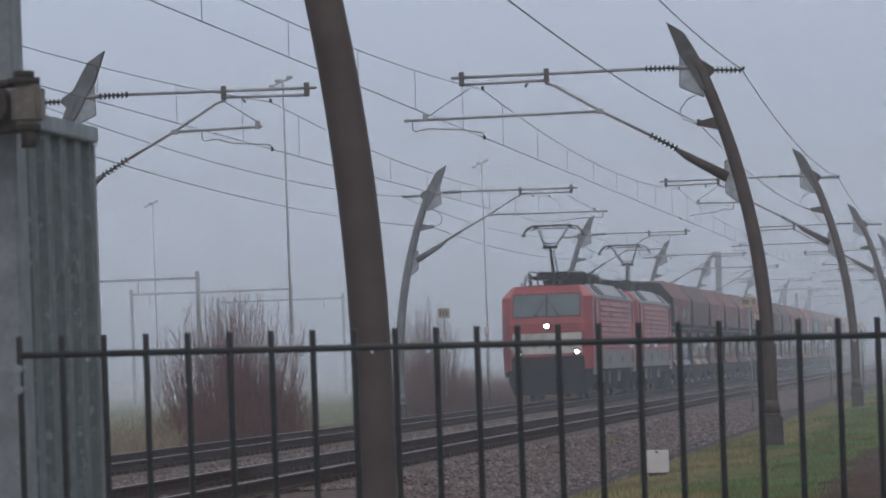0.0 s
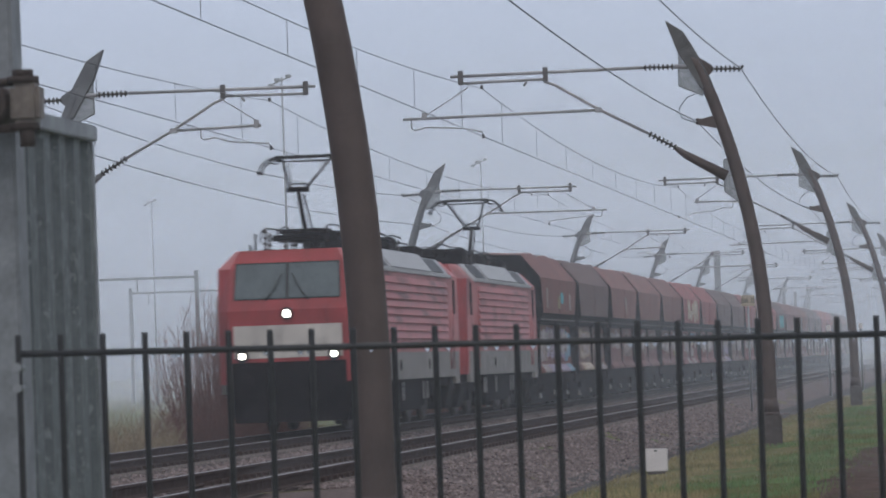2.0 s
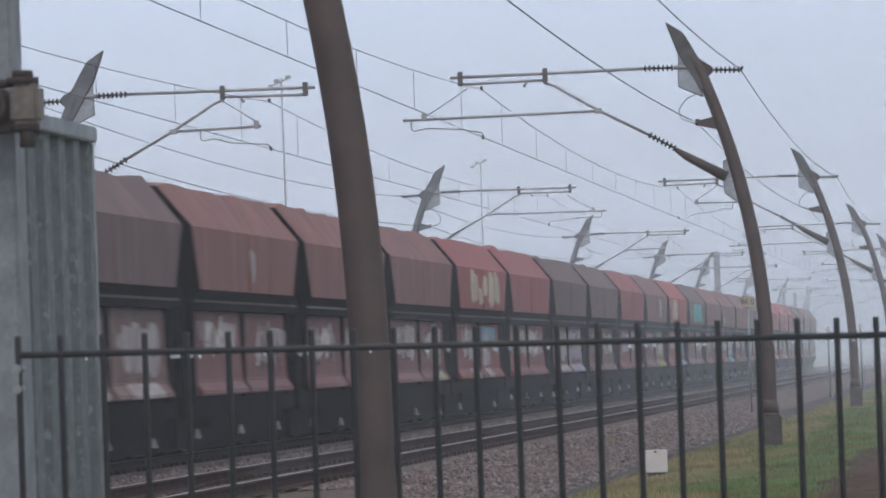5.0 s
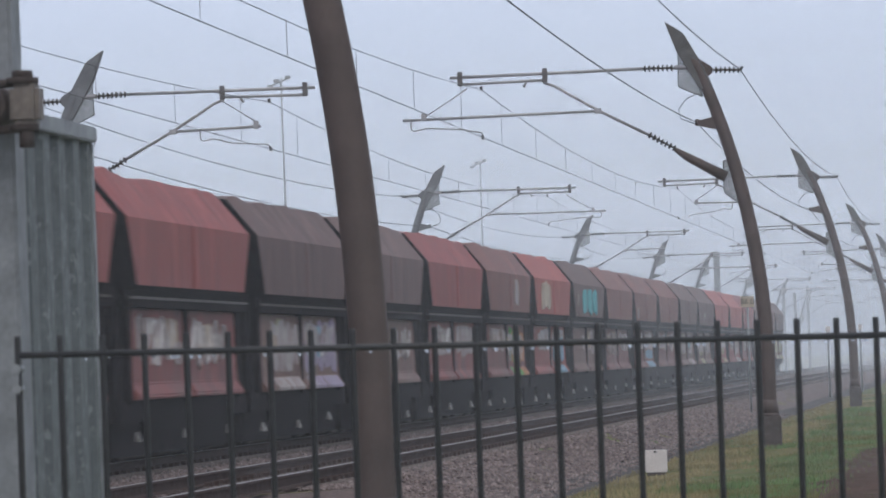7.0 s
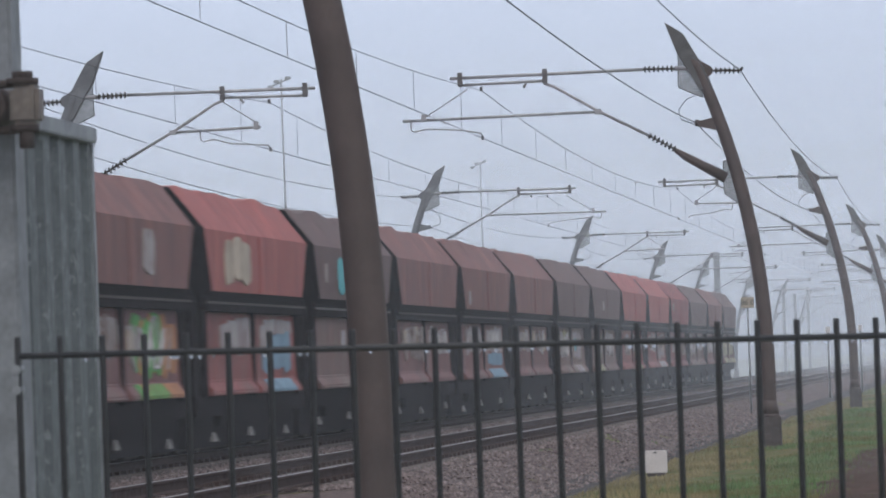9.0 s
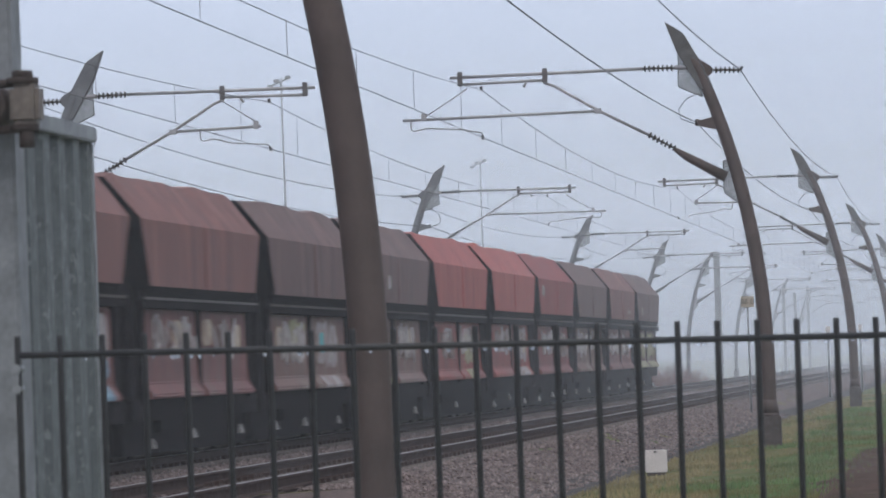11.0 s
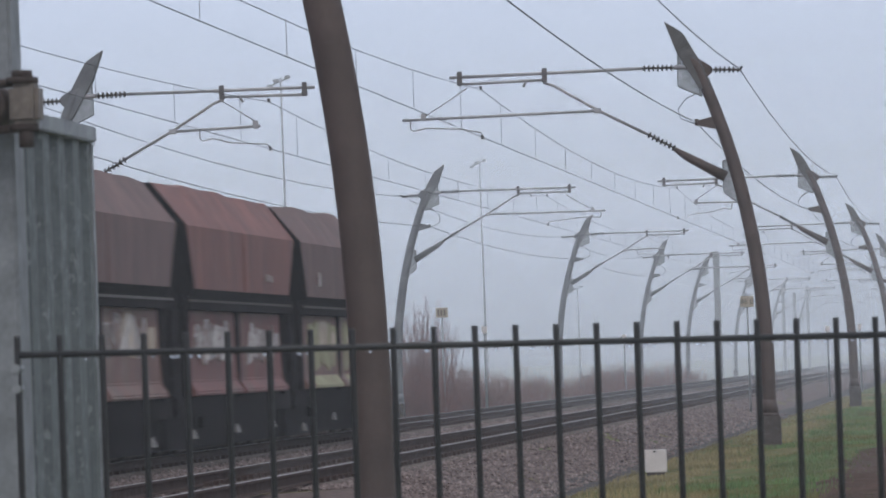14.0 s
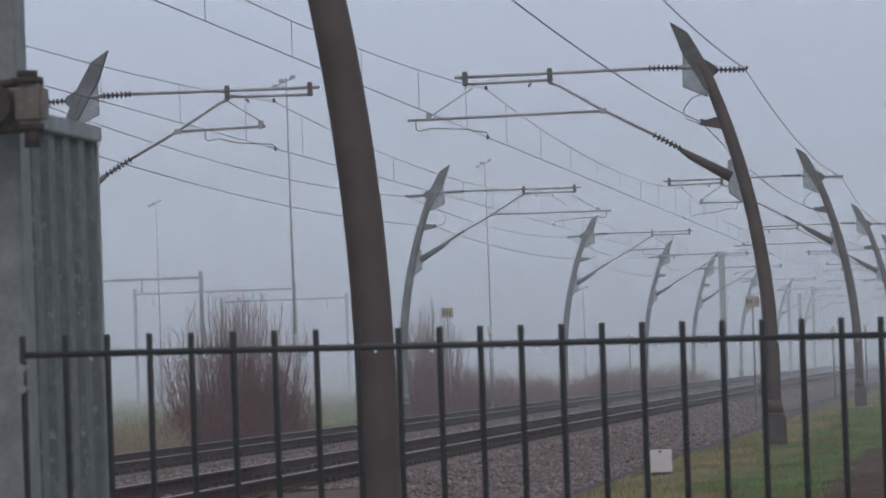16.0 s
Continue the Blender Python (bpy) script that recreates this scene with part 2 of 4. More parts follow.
def lattice(quad):
    """A perforated plate: thin strips both ways, cut to a four-cornered outline in x and z."""
    bm = bm_()

    def cut(axis, v):
        hits = []
        for (a, b) in zip(quad, quad[1:] + quad[:1]):
            if (a[axis] - v) * (b[axis] - v) < 0:
                t = (v - a[axis]) / (b[axis] - a[axis])
                hits.append(a[1 - axis] + t * (b[1 - axis] - a[1 - axis]))
        return (min(hits), max(hits)) if len(hits) > 1 else None

    for axis, step in ((0, .05), (1, .05)):
        v = min(q[axis] for q in quad) + .012
        while v < max(q[axis] for q in quad):
            c = cut(axis, v)
            if c and axis == 0:
                box(bm, v - .014, v + .014, -.010, .010, c[0], c[1])
            elif c:
                box(bm, c[0], c[1], -.012, .012, v - .014, v + .014)
            v += step
    for a, b in zip(quad, quad[1:] + quad[:1]):
        tube(bm, [(a[0], 0, a[1]), (b[0], 0, b[1])], .018, 4)
    return bm


def build_mast(pull_off=False, wire=-5.51):
    """A bowed mast; the track lies on its -x side."""
    m = thing("catenary_mast", "bowed brown-grey steel mast with wedge-shaped tip on concrete footing", "catenary mast", group="catenary masts along the line")
    bm = bm_()
    rings = []
    for i in range(25):
        z = .1 + i * 7.0 / 24
        w = .140
        c = -mast_centre(z) - .006
        rings.append([bm.verts.new((c + w * math.cos(a), w * .8 * math.sin(a), z - .35 * w * math.cos(a) * (i / 24))) for a in [2 * math.pi * k / 14 for k in range(14)]])
    for a, b in zip(rings, rings[1:]):
        for k in range(14):
            bm.faces.new((a[k], a[(k + 1) % 14], b[(k + 1) % 14], b[k])).smooth = True
    bm.faces.new(rings[0][::-1])
    bm.faces.new(rings[-1])
    part("shaft", bm, MAST, m)
    bm = bm_()
    # flat wedge tip
    tip = [(-.96, 6.5), (-1.22, 6.5), (-1.34, 6.72), (-1.65, 7.24), (-1.87, 7.86), (-1.52, 7.63), (-1.36, 7.35), (-1.15, 6.97)]
    prism(bm, tip, -.09, .09)
    bmesh.ops.bevel(bm, geom=[e for e in bm.edges], offset=.012, segments=1, affect="EDGES")
    part("tip", bm, mat("tip_steel", (.10, .095, .092), .5, .3, .2, 5, .1, 60), m, "flattened grey wedge tip")
    for nm, quad in (("gusset", [(-1.18, 6.37), (-1.64, 6.58), (-1.62, 7.24), (-1.28, 6.70)]), ("lower_gusset", [(-.52, 4.25), (-.82, 4.48), (-.82, 5.10), (-.62, 5.10)])):
        part(nm, lattice(quad), GALV_DULL, m, "perforated zinc gusset plate")
    bm = bm_()
    box(bm, -.27, .11, -.19, .19, -.75, .12, .03)
    part("footing", bm, CONCRETE, m, "stained concrete footing")
    bm = bm_()
    tube(bm, [(-.1, 0, .1), (-.1, 0, .16)], .185, 16)
    tube(bm, [(-.1, 0, .16), (-.1, 0, .42)], .175, 16, .145)
    part("base_flange", bm, MAST, m)
    bm = bm_()
    prism(bm, [(-.80, 5.68), (-1.28, 5.80), (-1.28, 5.9), (-.84, 6.0)], -.04, .04)
    tube(bm, [(-1.30, 0, 5.80), (-1.30, 0, 5.93)], .045, 6)
    part("wire_bracket", bm, MAST, m)
    bm = bm_()
    tube(bm, [(-1.30, .02, 6.42), (-1.50, .03, 6.34), (-1.66, .03, 6.14), (-1.62, .03, 5.95), (-1.30, .02, 5.82)], .010, 5)
    part("jumper", bm, WIRE, m, "thin looped jumper cable")
    bm = bm_()
    prism(bm, [(-1.22, 7.10), (-.99, 6.95), (-.99, 6.81), (-1.12, 6.70)], -.05, .05)
    part("rear_bracket", bm, MAST, m)
    # cantilever
    bm = bm_()
    tube(bm, [(-1.20, 0, 6.95), (-1.72, 0, 6.95)], .045, 8)
    tube(bm, [(-2.33, 0, 6.96), (-6.12, 0, 6.94)], .032, 8)
    part("top_tube", bm, TUBE, m, "pale aluminium tube")
    for x in (-4.25, -5.92):
        bm = bm_()
        box(bm, x - .05, x + .05, -.05, .05, 6.77, 7.05, .01)
        part("tube_clamp", bm, mat("clamp_steel", (.13, .12, .12), .6, .2, .2, 12, .1, 60), m)
    bm = bm_()
    insulator(bm, (-1.72, 0, 6.95), (-2.33, 0, 6.96))
    part("insulator", bm, INSUL, m)
    bm = bm_()
    insulator(bm, (-1.02, 0, 6.88), (-.42, 0, 6.86))
    tube(bm, [(-.42, 0, 6.86), (-.38, 0, 6.92)], .03, 6)
    part("rear_insulator", bm, INSUL, m)
    bm = bm_()
    tube(bm, [(-4.25, 0, 6.82), (-5.95, 0, 6.80)], .028, 8)
    tube(bm, [(-4.28, 0, 6.77), (-4.08, 0, 6.70), (-3.23, 0, 6.185), (-2.27, 0, 5.67)], .030, 8)
    tube(bm, [(-4.62, 0, 6.79), (-4.68, 0, 6.70)], .03, 6)
    part("diagonal_tube", bm, TUBE, m, "pale aluminium tube")
    bm = bm_()
    insulator(bm, (-2.27, 0, 5.67), (-1.73, 0, 5.36))
    part("diagonal_insulator", bm, INSUL, m)
    bm = bm_()
    tube(bm, [(-1.75, 0, 5.36), (-1.55, 0, 5.22), (-.78, 0, 4.78)], .045, 8, .11)
    part("arm_bracket", bm, MAST, m)
    bm = bm_()
    box(bm, -3.30, -3.16, -.05, .05, 6.12, 6.22)
    if pull_off:
        tube(bm, [(-3.23, 0, 6.17), (-5.0, 0, 6.21)], .028, 8)
        tube(bm, [(-4.22, 0, 6.76), (-4.92, 0, 6.30)], .012, 6)
        box(bm, -4.96, -4.86, -.04, .04, 6.16, 6.32)
        arm = [(-3.78, 0, 6.17), (-3.78, 0, 6.0), (-3.84, 0, 5.96), (-4.05, 0, 6.0), (-4.4, 0, 5.9), (-5.15, 0, 5.84), (-5.17, 0, 5.76)]
    else:
        tube(bm, [(-3.23, 0, 6.17), (-7.08, 0, 6.14)], .028, 8)
        tube(bm, [(-5.78, 0, 6.72), (-6.66, 0, 6.18)], .012, 6)
        box(bm, -6.71, -6.61, -.04, .04, 6.12, 6.26)
        arm = [(-6.92, 0, 6.14), (-6.92, 0, 5.96), (-6.86, 0, 5.92), (-6.6, 0, 5.97), (-5.9, 0, 5.92), (wire - .02, 0, 5.84), (wire, 0, 5.76)]
    part("steady_tube", bm, TUBE, m)
    bm = bm_()
    tube(bm, arm, .016, 6)
    part("steady_arm", bm, TUBE, m)
    bm = bm_()
    for x, z in ((wire, 6.70), (wire, 5.74)):
        box(bm, x - .025, x + .025, -.05, .05, z - .03, z + .05)
    part("wire_clamp", bm, INSUL, m)
    return m


def mirror_arm(m):
    """The same mast for the other side of the line."""
    for o in m.children:
        me = o.data.copy()
        bm = bm_()
        bm.from_mesh(me)
        for v in bm.verts:
            v.co.x = -v.co.x
        bmesh.ops.reverse_faces(bm, faces=bm.faces)
        bm.to_mesh(me)
        bm.free()
        for k, q in enumerate(me.materials):
            if q in (MAST, MATS["tip_steel"]):
                me.materials[k] = mat("grey_mast_steel", (.165, .168, .178), .55, .3, .2, 3, .1, 60, stain=(((.09, .09, .095), .6, 2.5, (1, 1, .3), .5, .72),))
        o.data = me
    m["label"] = "bowed pale grey steel mast with wedge-shaped tip on concrete footing"


push, pull = build_mast(), build_mast(True)
push_left, pull_left = build_mast(False, -5.19), build_mast(True, -5.19)
mirror_arm(push_left)
mirror_arm(pull_left)
for ob, ys, x in ((push, MAST_R[1::2], -4.15), (pull, MAST_R[0::2], -4.15), (pull_left, MAST_L[0::2], -19.22), (push_left, MAST_L[1::2], -19.22)):
    ob.matrix_world = pose(x, ys[0], 0)
    for y in ys[1:]:
        copy_thing(ob, pose(x, y, 0))

# ---- overhead wires ----


def wire_run(name, label, stations, sag, r, n=24, seg=5):
    ob = thing(name, label, "overhead wire")
    for (x0, y0, z0), (x1, y1, z1) in zip(stations, stations[1:]):
        bm = bm_()
        tube(bm, [(x0 + (x1 - x0) * t, y0 + (y1 - y0) * t, z0 + (z1 - z0) * t - 4 * sag * t * (1 - t)) for t in [i / n for i in range(n + 1)]], r, seg)
        part("span", bm, WIRE, ob)
    return ob


def overhead(masts, xm, side, xc):
    ys = [masts[0] - 59.5, *masts, masts[-1] + 60] if side > 0 else [masts[0] - 119, masts[0] - 59.5, *masts, masts[-1] + 60]
    wire_run("contact_wire", "taut bronze contact wire above the rails", [(xc, y, WIRE_Z) for y in ys], 0, .008, 4)
    run = wire_run("messenger_wire", "sagging messenger wire with thin droppers", [(xc, y, BEAR_Z) for y in ys], .44, .0075)
    for y0, y1 in zip(ys, ys[1:]):
        for k in range(8):
            t = (k + .5) / 8
            y = y0 + (y1 - y0) * t
            bm = bm_()
            tube(bm, [(xc, y, WIRE_Z), (xc, y, BEAR_Z - 4 * .44 * t * (1 - t))], .005, 4)
            part("dropper", bm, WIRE, run)
    wire_run("feeder_wire", "sagging feeder wire on the mast tips", [(xm + side * .40 * -1, y, 6.87) for y in ys], .36, .010)
    wire_run("return_wire", "sagging return wire on the mast brackets", [(xm - side * 1.28, y, 5.86) for y in ys], .29, .010)


overhead(MAST_R, -4.18, 1, -9.66)
overhead(MAST_L, -19.22, -1, -14.03)

# ---- train ----
SPEED, HEAD = 28.5, 153.16
PITCH_W, SHIFT = 12.8, .28
MOVERS = []
HULLS = {
    "bright": mat("repainted_red", (.35, .082, .062), .6, 0, .25, 2.0, .1, 40, color2=(.25, .055, .045), stretch=(1, 1, .16), rand=.12, stain=(((0.2, 0.05, 0.045), .75, 3.2, (1, 1, .07), .50, .74), ((0.2, 0.05, 0.045), .5, 1.1, (1, 1, .5), .56, .78), ((0.485, 0.135, 0.113), .7, 14, (1, 1, .05), .66, .74))),
    "red": mat("red_oxide_paint", (.27, .054, .044), .6, 0, .34, 2.0, .1, 40, color2=(.20, .048, .040), stretch=(1, 1, .16), rand=.12, stain=(((0.13, 0.045, 0.04), .75, 3.2, (1, 1, .07), .50, .74), ((0.13, 0.045, 0.04), .5, 1.1, (1, 1, .5), .56, .78), ((0.398, 0.128, 0.115), .7, 14, (1, 1, .05), .66, .74))),
    "brown": mat("brown_oxide_paint", (.20, .079, .063), .65, 0, .34, 2.0, .1, 40, color2=(.145, .066, .056), stretch=(1, 1, .16), rand=.15, stain=(((0.1, 0.05, 0.045), .50, 2.4, (1, 1, .07), .50, .74), ((0.1, 0.05, 0.045), .5, 1.1, (1, 1, .5), .56, .78), ((0.31, 0.159, 0.139), .7, 14, (1, 1, .05), .66, .74))),
    "dark": mat("grimy_brown_paint", (.140, .082, .074), .7, 0, .25, 2.0, .1, 40, color2=(.095, .066, .056), stretch=(1, 1, .16), rand=.15, stain=(((0.075, 0.05, 0.045), .35, 2.4, (1, 1, .07), .50, .74), ((0.075, 0.05, 0.045), .5, 1.1, (1, 1, .5), .56, .78), ((0.223, 0.164, 0.144), .7, 14, (1, 1, .05), .66, .74))),
}
DOORS = {
    "bright": mat("repainted_flap", (.25, .065, .052), .65, 0, .3, 1.6, .15, 30, color2=(.2, .09, .075), stretch=(1, 1, .5), rand=.1, stain=(((.09, .045, .042), .8, 1.3, (1, 1, .8), .50, .72), ((.33, .27, .255), .6, 4, (1, 1, .35), .60, .72), ((.30, .25, .24), .75, 11, (1, 1, .08), .62, .72))),
    "red": mat("red_flap_paint", (.20, .058, .050), .65, 0, .3, 1.6, .15, 30, color2=(.16, .075, .065), stretch=(1, 1, .5), rand=.1, stain=(((.09, .045, .042), .8, 1.3, (1, 1, .8), .50, .72), ((.33, .27, .255), .6, 4, (1, 1, .35), .60, .72), ((.30, .25, .24), .75, 11, (1, 1, .08), .62, .72))),
    "brown": mat("brown_flap_paint", (.17, .064, .055), .65, 0, .3, 1.6, .15, 30, color2=(.17, .10, .085), stretch=(1, 1, .5), rand=.1, stain=(((.09, .045, .042), .8, 1.3, (1, 1, .8), .50, .72), ((.33, .27, .255), .6, 4, (1, 1, .35), .60, .72), ((.30, .25, .24), .75, 11, (1, 1, .08), .62, .72))),
    "dark": mat("dusty_flap_paint", (.16, .085, .068), .65, 0, .3, 1.6, .15, 30, color2=(.2, .15, .12), stretch=(1, 1, .5), rand=.1, stain=(((.09, .045, .042), .8, 1.3, (1, 1, .8), .50, .72), ((.33, .27, .255), .6, 4, (1, 1, .35), .60, .72), ((.30, .25, .24), .75, 11, (1, 1, .08), .62, .72))),
}
WORN = (((.15, .07, .062), .7, 3.5, (1, 1, .45), .53, .62), ((.42, .38, .36), .5, 6, (1, 1, .2), .60, .68))
PAINTS = {
    "chalk": mat("chalk_white_spray_paint", (.50, .47, .46), .7, 0, .25, 3, .05, 30, stretch=(1, 1, .3), stain=WORN),
    "cream": mat("cream_spray_paint", (.50, .41, .31), .7, 0, .25, 3, .05, 30, stretch=(1, 1, .3), stain=WORN),
    "pale": mat("pale_grey_spray_paint", (.38, .34, .325), .7, 0, .25, 4, .05, 30, color2=(.22, .13, .115), stretch=(1, 1, .3), stain=WORN),
    "cyan": mat("turquoise_spray_paint", (.11, .42, .45), .7, 0, .25, 3, .05, 30, stretch=(1, 1, .3)),
    "green": mat("green_spray_paint", (.09, .33, .07), .7, 0, .25, 2, .05, 30, stretch=(1, 1, .3)),
    "blue": mat("blue_spray_paint", (.20, .31, .39), .7, 0, .3, 2, .05, 30, stretch=(1, 1, .3)),
    "lilac": mat("lilac_spray_paint", (.30, .25, .34), .7, 0, .35, 3, .05, 30, color2=(.40, .36, .36), stretch=(1, 1, .4), stain=WORN),
    "orange": mat("orange_spray_paint", (.42, .18, .07), .7, 0, .25, 2, .05, 30, stretch=(1, 1, .3), stain=WORN),
    "yellow": mat("yellow_spray_paint", (.34, .32, .19), .7, 0, .25, 2, .05, 30, stretch=(1, 1, .3), stain=WORN),
}


def wheelset_mesh():
    bm = bm_()
    tube(bm, [(-.72, 0, 0), (.72, 0, 0)], .08, 10)
    for sx in (-.75, .75):
        tube(bm, [(sx - .065, 0, 0), (sx + .065, 0, 0)], .45, 24)
        tube(bm, [(sx - .08, 0, 0), (sx + .08, 0, 0)], .15, 12)
    return mesh_of(bm, "wheelset", RUST)


def bogie_mesh():
    bm = bm_()
    for sx in (-1.02, 1.02):
        prism(bm, [(sx - .07, .52), (sx + .07, .52), (sx + .07, .72), (sx - .07, .72)], -1.2, 1.2)
        for y in (-.9, .9):
            box(bm, sx - .1, sx + .1, y - .16, y + .16, .34, .64, .02)
            for o in (-.25, .25):
                tube(bm, [(sx, y + o, .38), (sx, y + o, .55)], .06, 8)
    box(bm, -1.0, 1.0, -.25, .25, .45, .8)
    return mesh_of(bm, "bogie", CHASSIS)


def buffer_mesh():
    bm = bm_()
    tube(bm, [(0, .0, 0), (0, -.45, 0)], .10, 10)
    tube(bm, [(0, -.45, 0), (0, -.52, 0)], .22, 16)
    return mesh_of(bm, "buffer", CHASSIS)


WHEELS, BOGIE, BUFFER = wheelset_mesh(), bogie_mesh(), buffer_mesh()
LIGHTS = mat("dirty_white_marks", (.26, .24, .23), .6, 0, .2, 10, 0, 30)


def hull_mesh(seed, hull):
    """Upper hopper: upright sides, sloped shoulders, an uneven lid, ends that slope inward below the crease."""
    rnd = random.Random(seed)
    bm = bm_()
    sect = [(-1.34, 2.46), (-1.50, 2.70), (-1.51, 3.72), (-.98, 4.44), (0, 4.50), (.98, 4.44), (1.51, 3.72), (1.50, 2.70), (1.34, 2.46)]
    ends = [1.28, 1.18, .46, .38, .38, .38, .46, 1.18, 1.28]
    n = 20
    rows = []
    for j in range(n + 1):
        row = []
        for i, (x, z) in enumerate(sect):
            a, b = ends[i], PITCH_W - ends[i]
            y = a + (b - a) * j / n
            dz = 0
            if 3 <= i <= 5:
                dz = .10 * noise.noise((seed * 7.3 + y * .45, x, 1)) + .05 * noise.noise((seed * 5.1 + y * 1.3, x, 2)) + (-.05 if j in (0, n) else 0)
            dx = .018 * noise.noise((seed * 3.1 + y * .8, z * 1.5, 5)) * (1 if x > 0 else -1) if abs(x) > 1.4 else 0
            row.append(bm.verts.new((x + dx, y, z + dz)))
        rows.append(row)
    for a, b in zip(rows, rows[1:]):
        for k in range(len(sect)):
            bm.faces.new((a[k], a[(k + 1) % len(sect)], b[(k + 1) % len(sect)], b[k]))
    bm.faces.new(rows[0][::-1])
    bm.faces.new(rows[-1])
    bmesh.ops.bevel(bm, geom=[e for e in bm.edges if e.calc_face_angle(0) > .5], offset=.035, segments=2, affect="EDGES")
    bmesh.ops.recalc_face_normals(bm, faces=bm.faces)
    # ends and undersides coloured dark to stand for the shade between wagons
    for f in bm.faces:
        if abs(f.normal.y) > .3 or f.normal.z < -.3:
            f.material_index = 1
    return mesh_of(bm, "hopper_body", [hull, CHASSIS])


def blotch(rnd, y0, y1, z0, z1):
    """An uneven patch of spray paint, as an outline in y and z."""
    n = 10
    cy, cz, ry, rz = (y0 + y1) / 2, (z0 + z1) / 2, (y1 - y0) / 2, (z1 - z0) / 2
    out = []
    for k in range(n * 2):
        a = 2 * math.pi * k / (n * 2)
        c, s = math.cos(a), math.sin(a)
        q = 1 / max(abs(c), abs(s)) ** .8
        w = q * rnd.uniform(.86, 1.05)
        out.append((cy + ry * c * w, cz + rz * s * w))
    return out


def patch(wagon, paint, rnd, y0, y1, z0, z1, x):
    """Spray paint as a row of uneven upright strokes."""
    bm = bm_()
    n = max(1, round((y1 - y0) / .85))
    for s in range(n):
        a0, a1 = y0 + (y1 - y0) * s / n, y0 + (y1 - y0) * (s + 1.02) / n
        pts = blotch(rnd, a0 - .03, a1 + .03, z0 + rnd.uniform(0, .16) * (z1 - z0), z1 - rnd.uniform(0, .14) * (z1 - z0))
        dx = rnd.uniform(0, .006)
        a = [bm.verts.new((x + dx, y, z)) for y, z in pts]
        b = [bm.verts.new((x - .02, y, z)) for y, z in pts]
        bm.faces.new(a)
        for k in range(len(a)):
            bm.faces.new((a[k], a[(k + 1) % len(a)], b[(k + 1) % len(a)], b[k]))
    part("spray_paint", bm, PAINTS[paint], wagon, paint + " spray-paint colour")


def scrawl(wagon, paint, rnd, y0, y1, z0, z1, x):
    """Sprayed lettering that cannot be read: a row of looped strokes."""
    bm = bm_()
    y = y0
    while y < y1 - .3:
        w = rnd.uniform(.45, .85)
        h0, h1 = z0 + rnd.uniform(0, .2) * (z1 - z0), z1 - rnd.uniform(0, .25) * (z1 - z0)
        a, r = rnd.uniform(0, 6.3), rnd.choice((2, 2.5, 3, 4))
        pts = []
        for k in range(11):
            u = k / 10
            pts.append((x, min(y1, y + w * (.5 + .42 * math.sin(a + r * u * 3.1))), (h0 + h1) / 2 + (h1 - h0) * .5 * math.cos(a * 1.7 + (r + 1) * u * 2.6)))
        tube(bm, pts, rnd.uniform(.018, .032), 4)
        y += w * rnd.uniform(.75, 1.05)
    if len(bm.verts):
        part("lettering", bm, PAINTS[paint], wagon, paint + " sprayed lettering")


def lip(wagon, paint, rnd, y0, y1):
    """Graffiti colour on the flared lower edge of a flap, standing for its highlight."""
    bm = bm_()
    prism(bm, [(1.345, 1.205), (1.479, 1.028), (1.479, .975), (1.44, .965), (1.32, 1.15)], y0 + rnd.uniform(0, .2), y1 - rnd.uniform(0, .2))
    part("lip_paint", bm, PAINTS[paint], wagon, paint + " spray-paint colour")


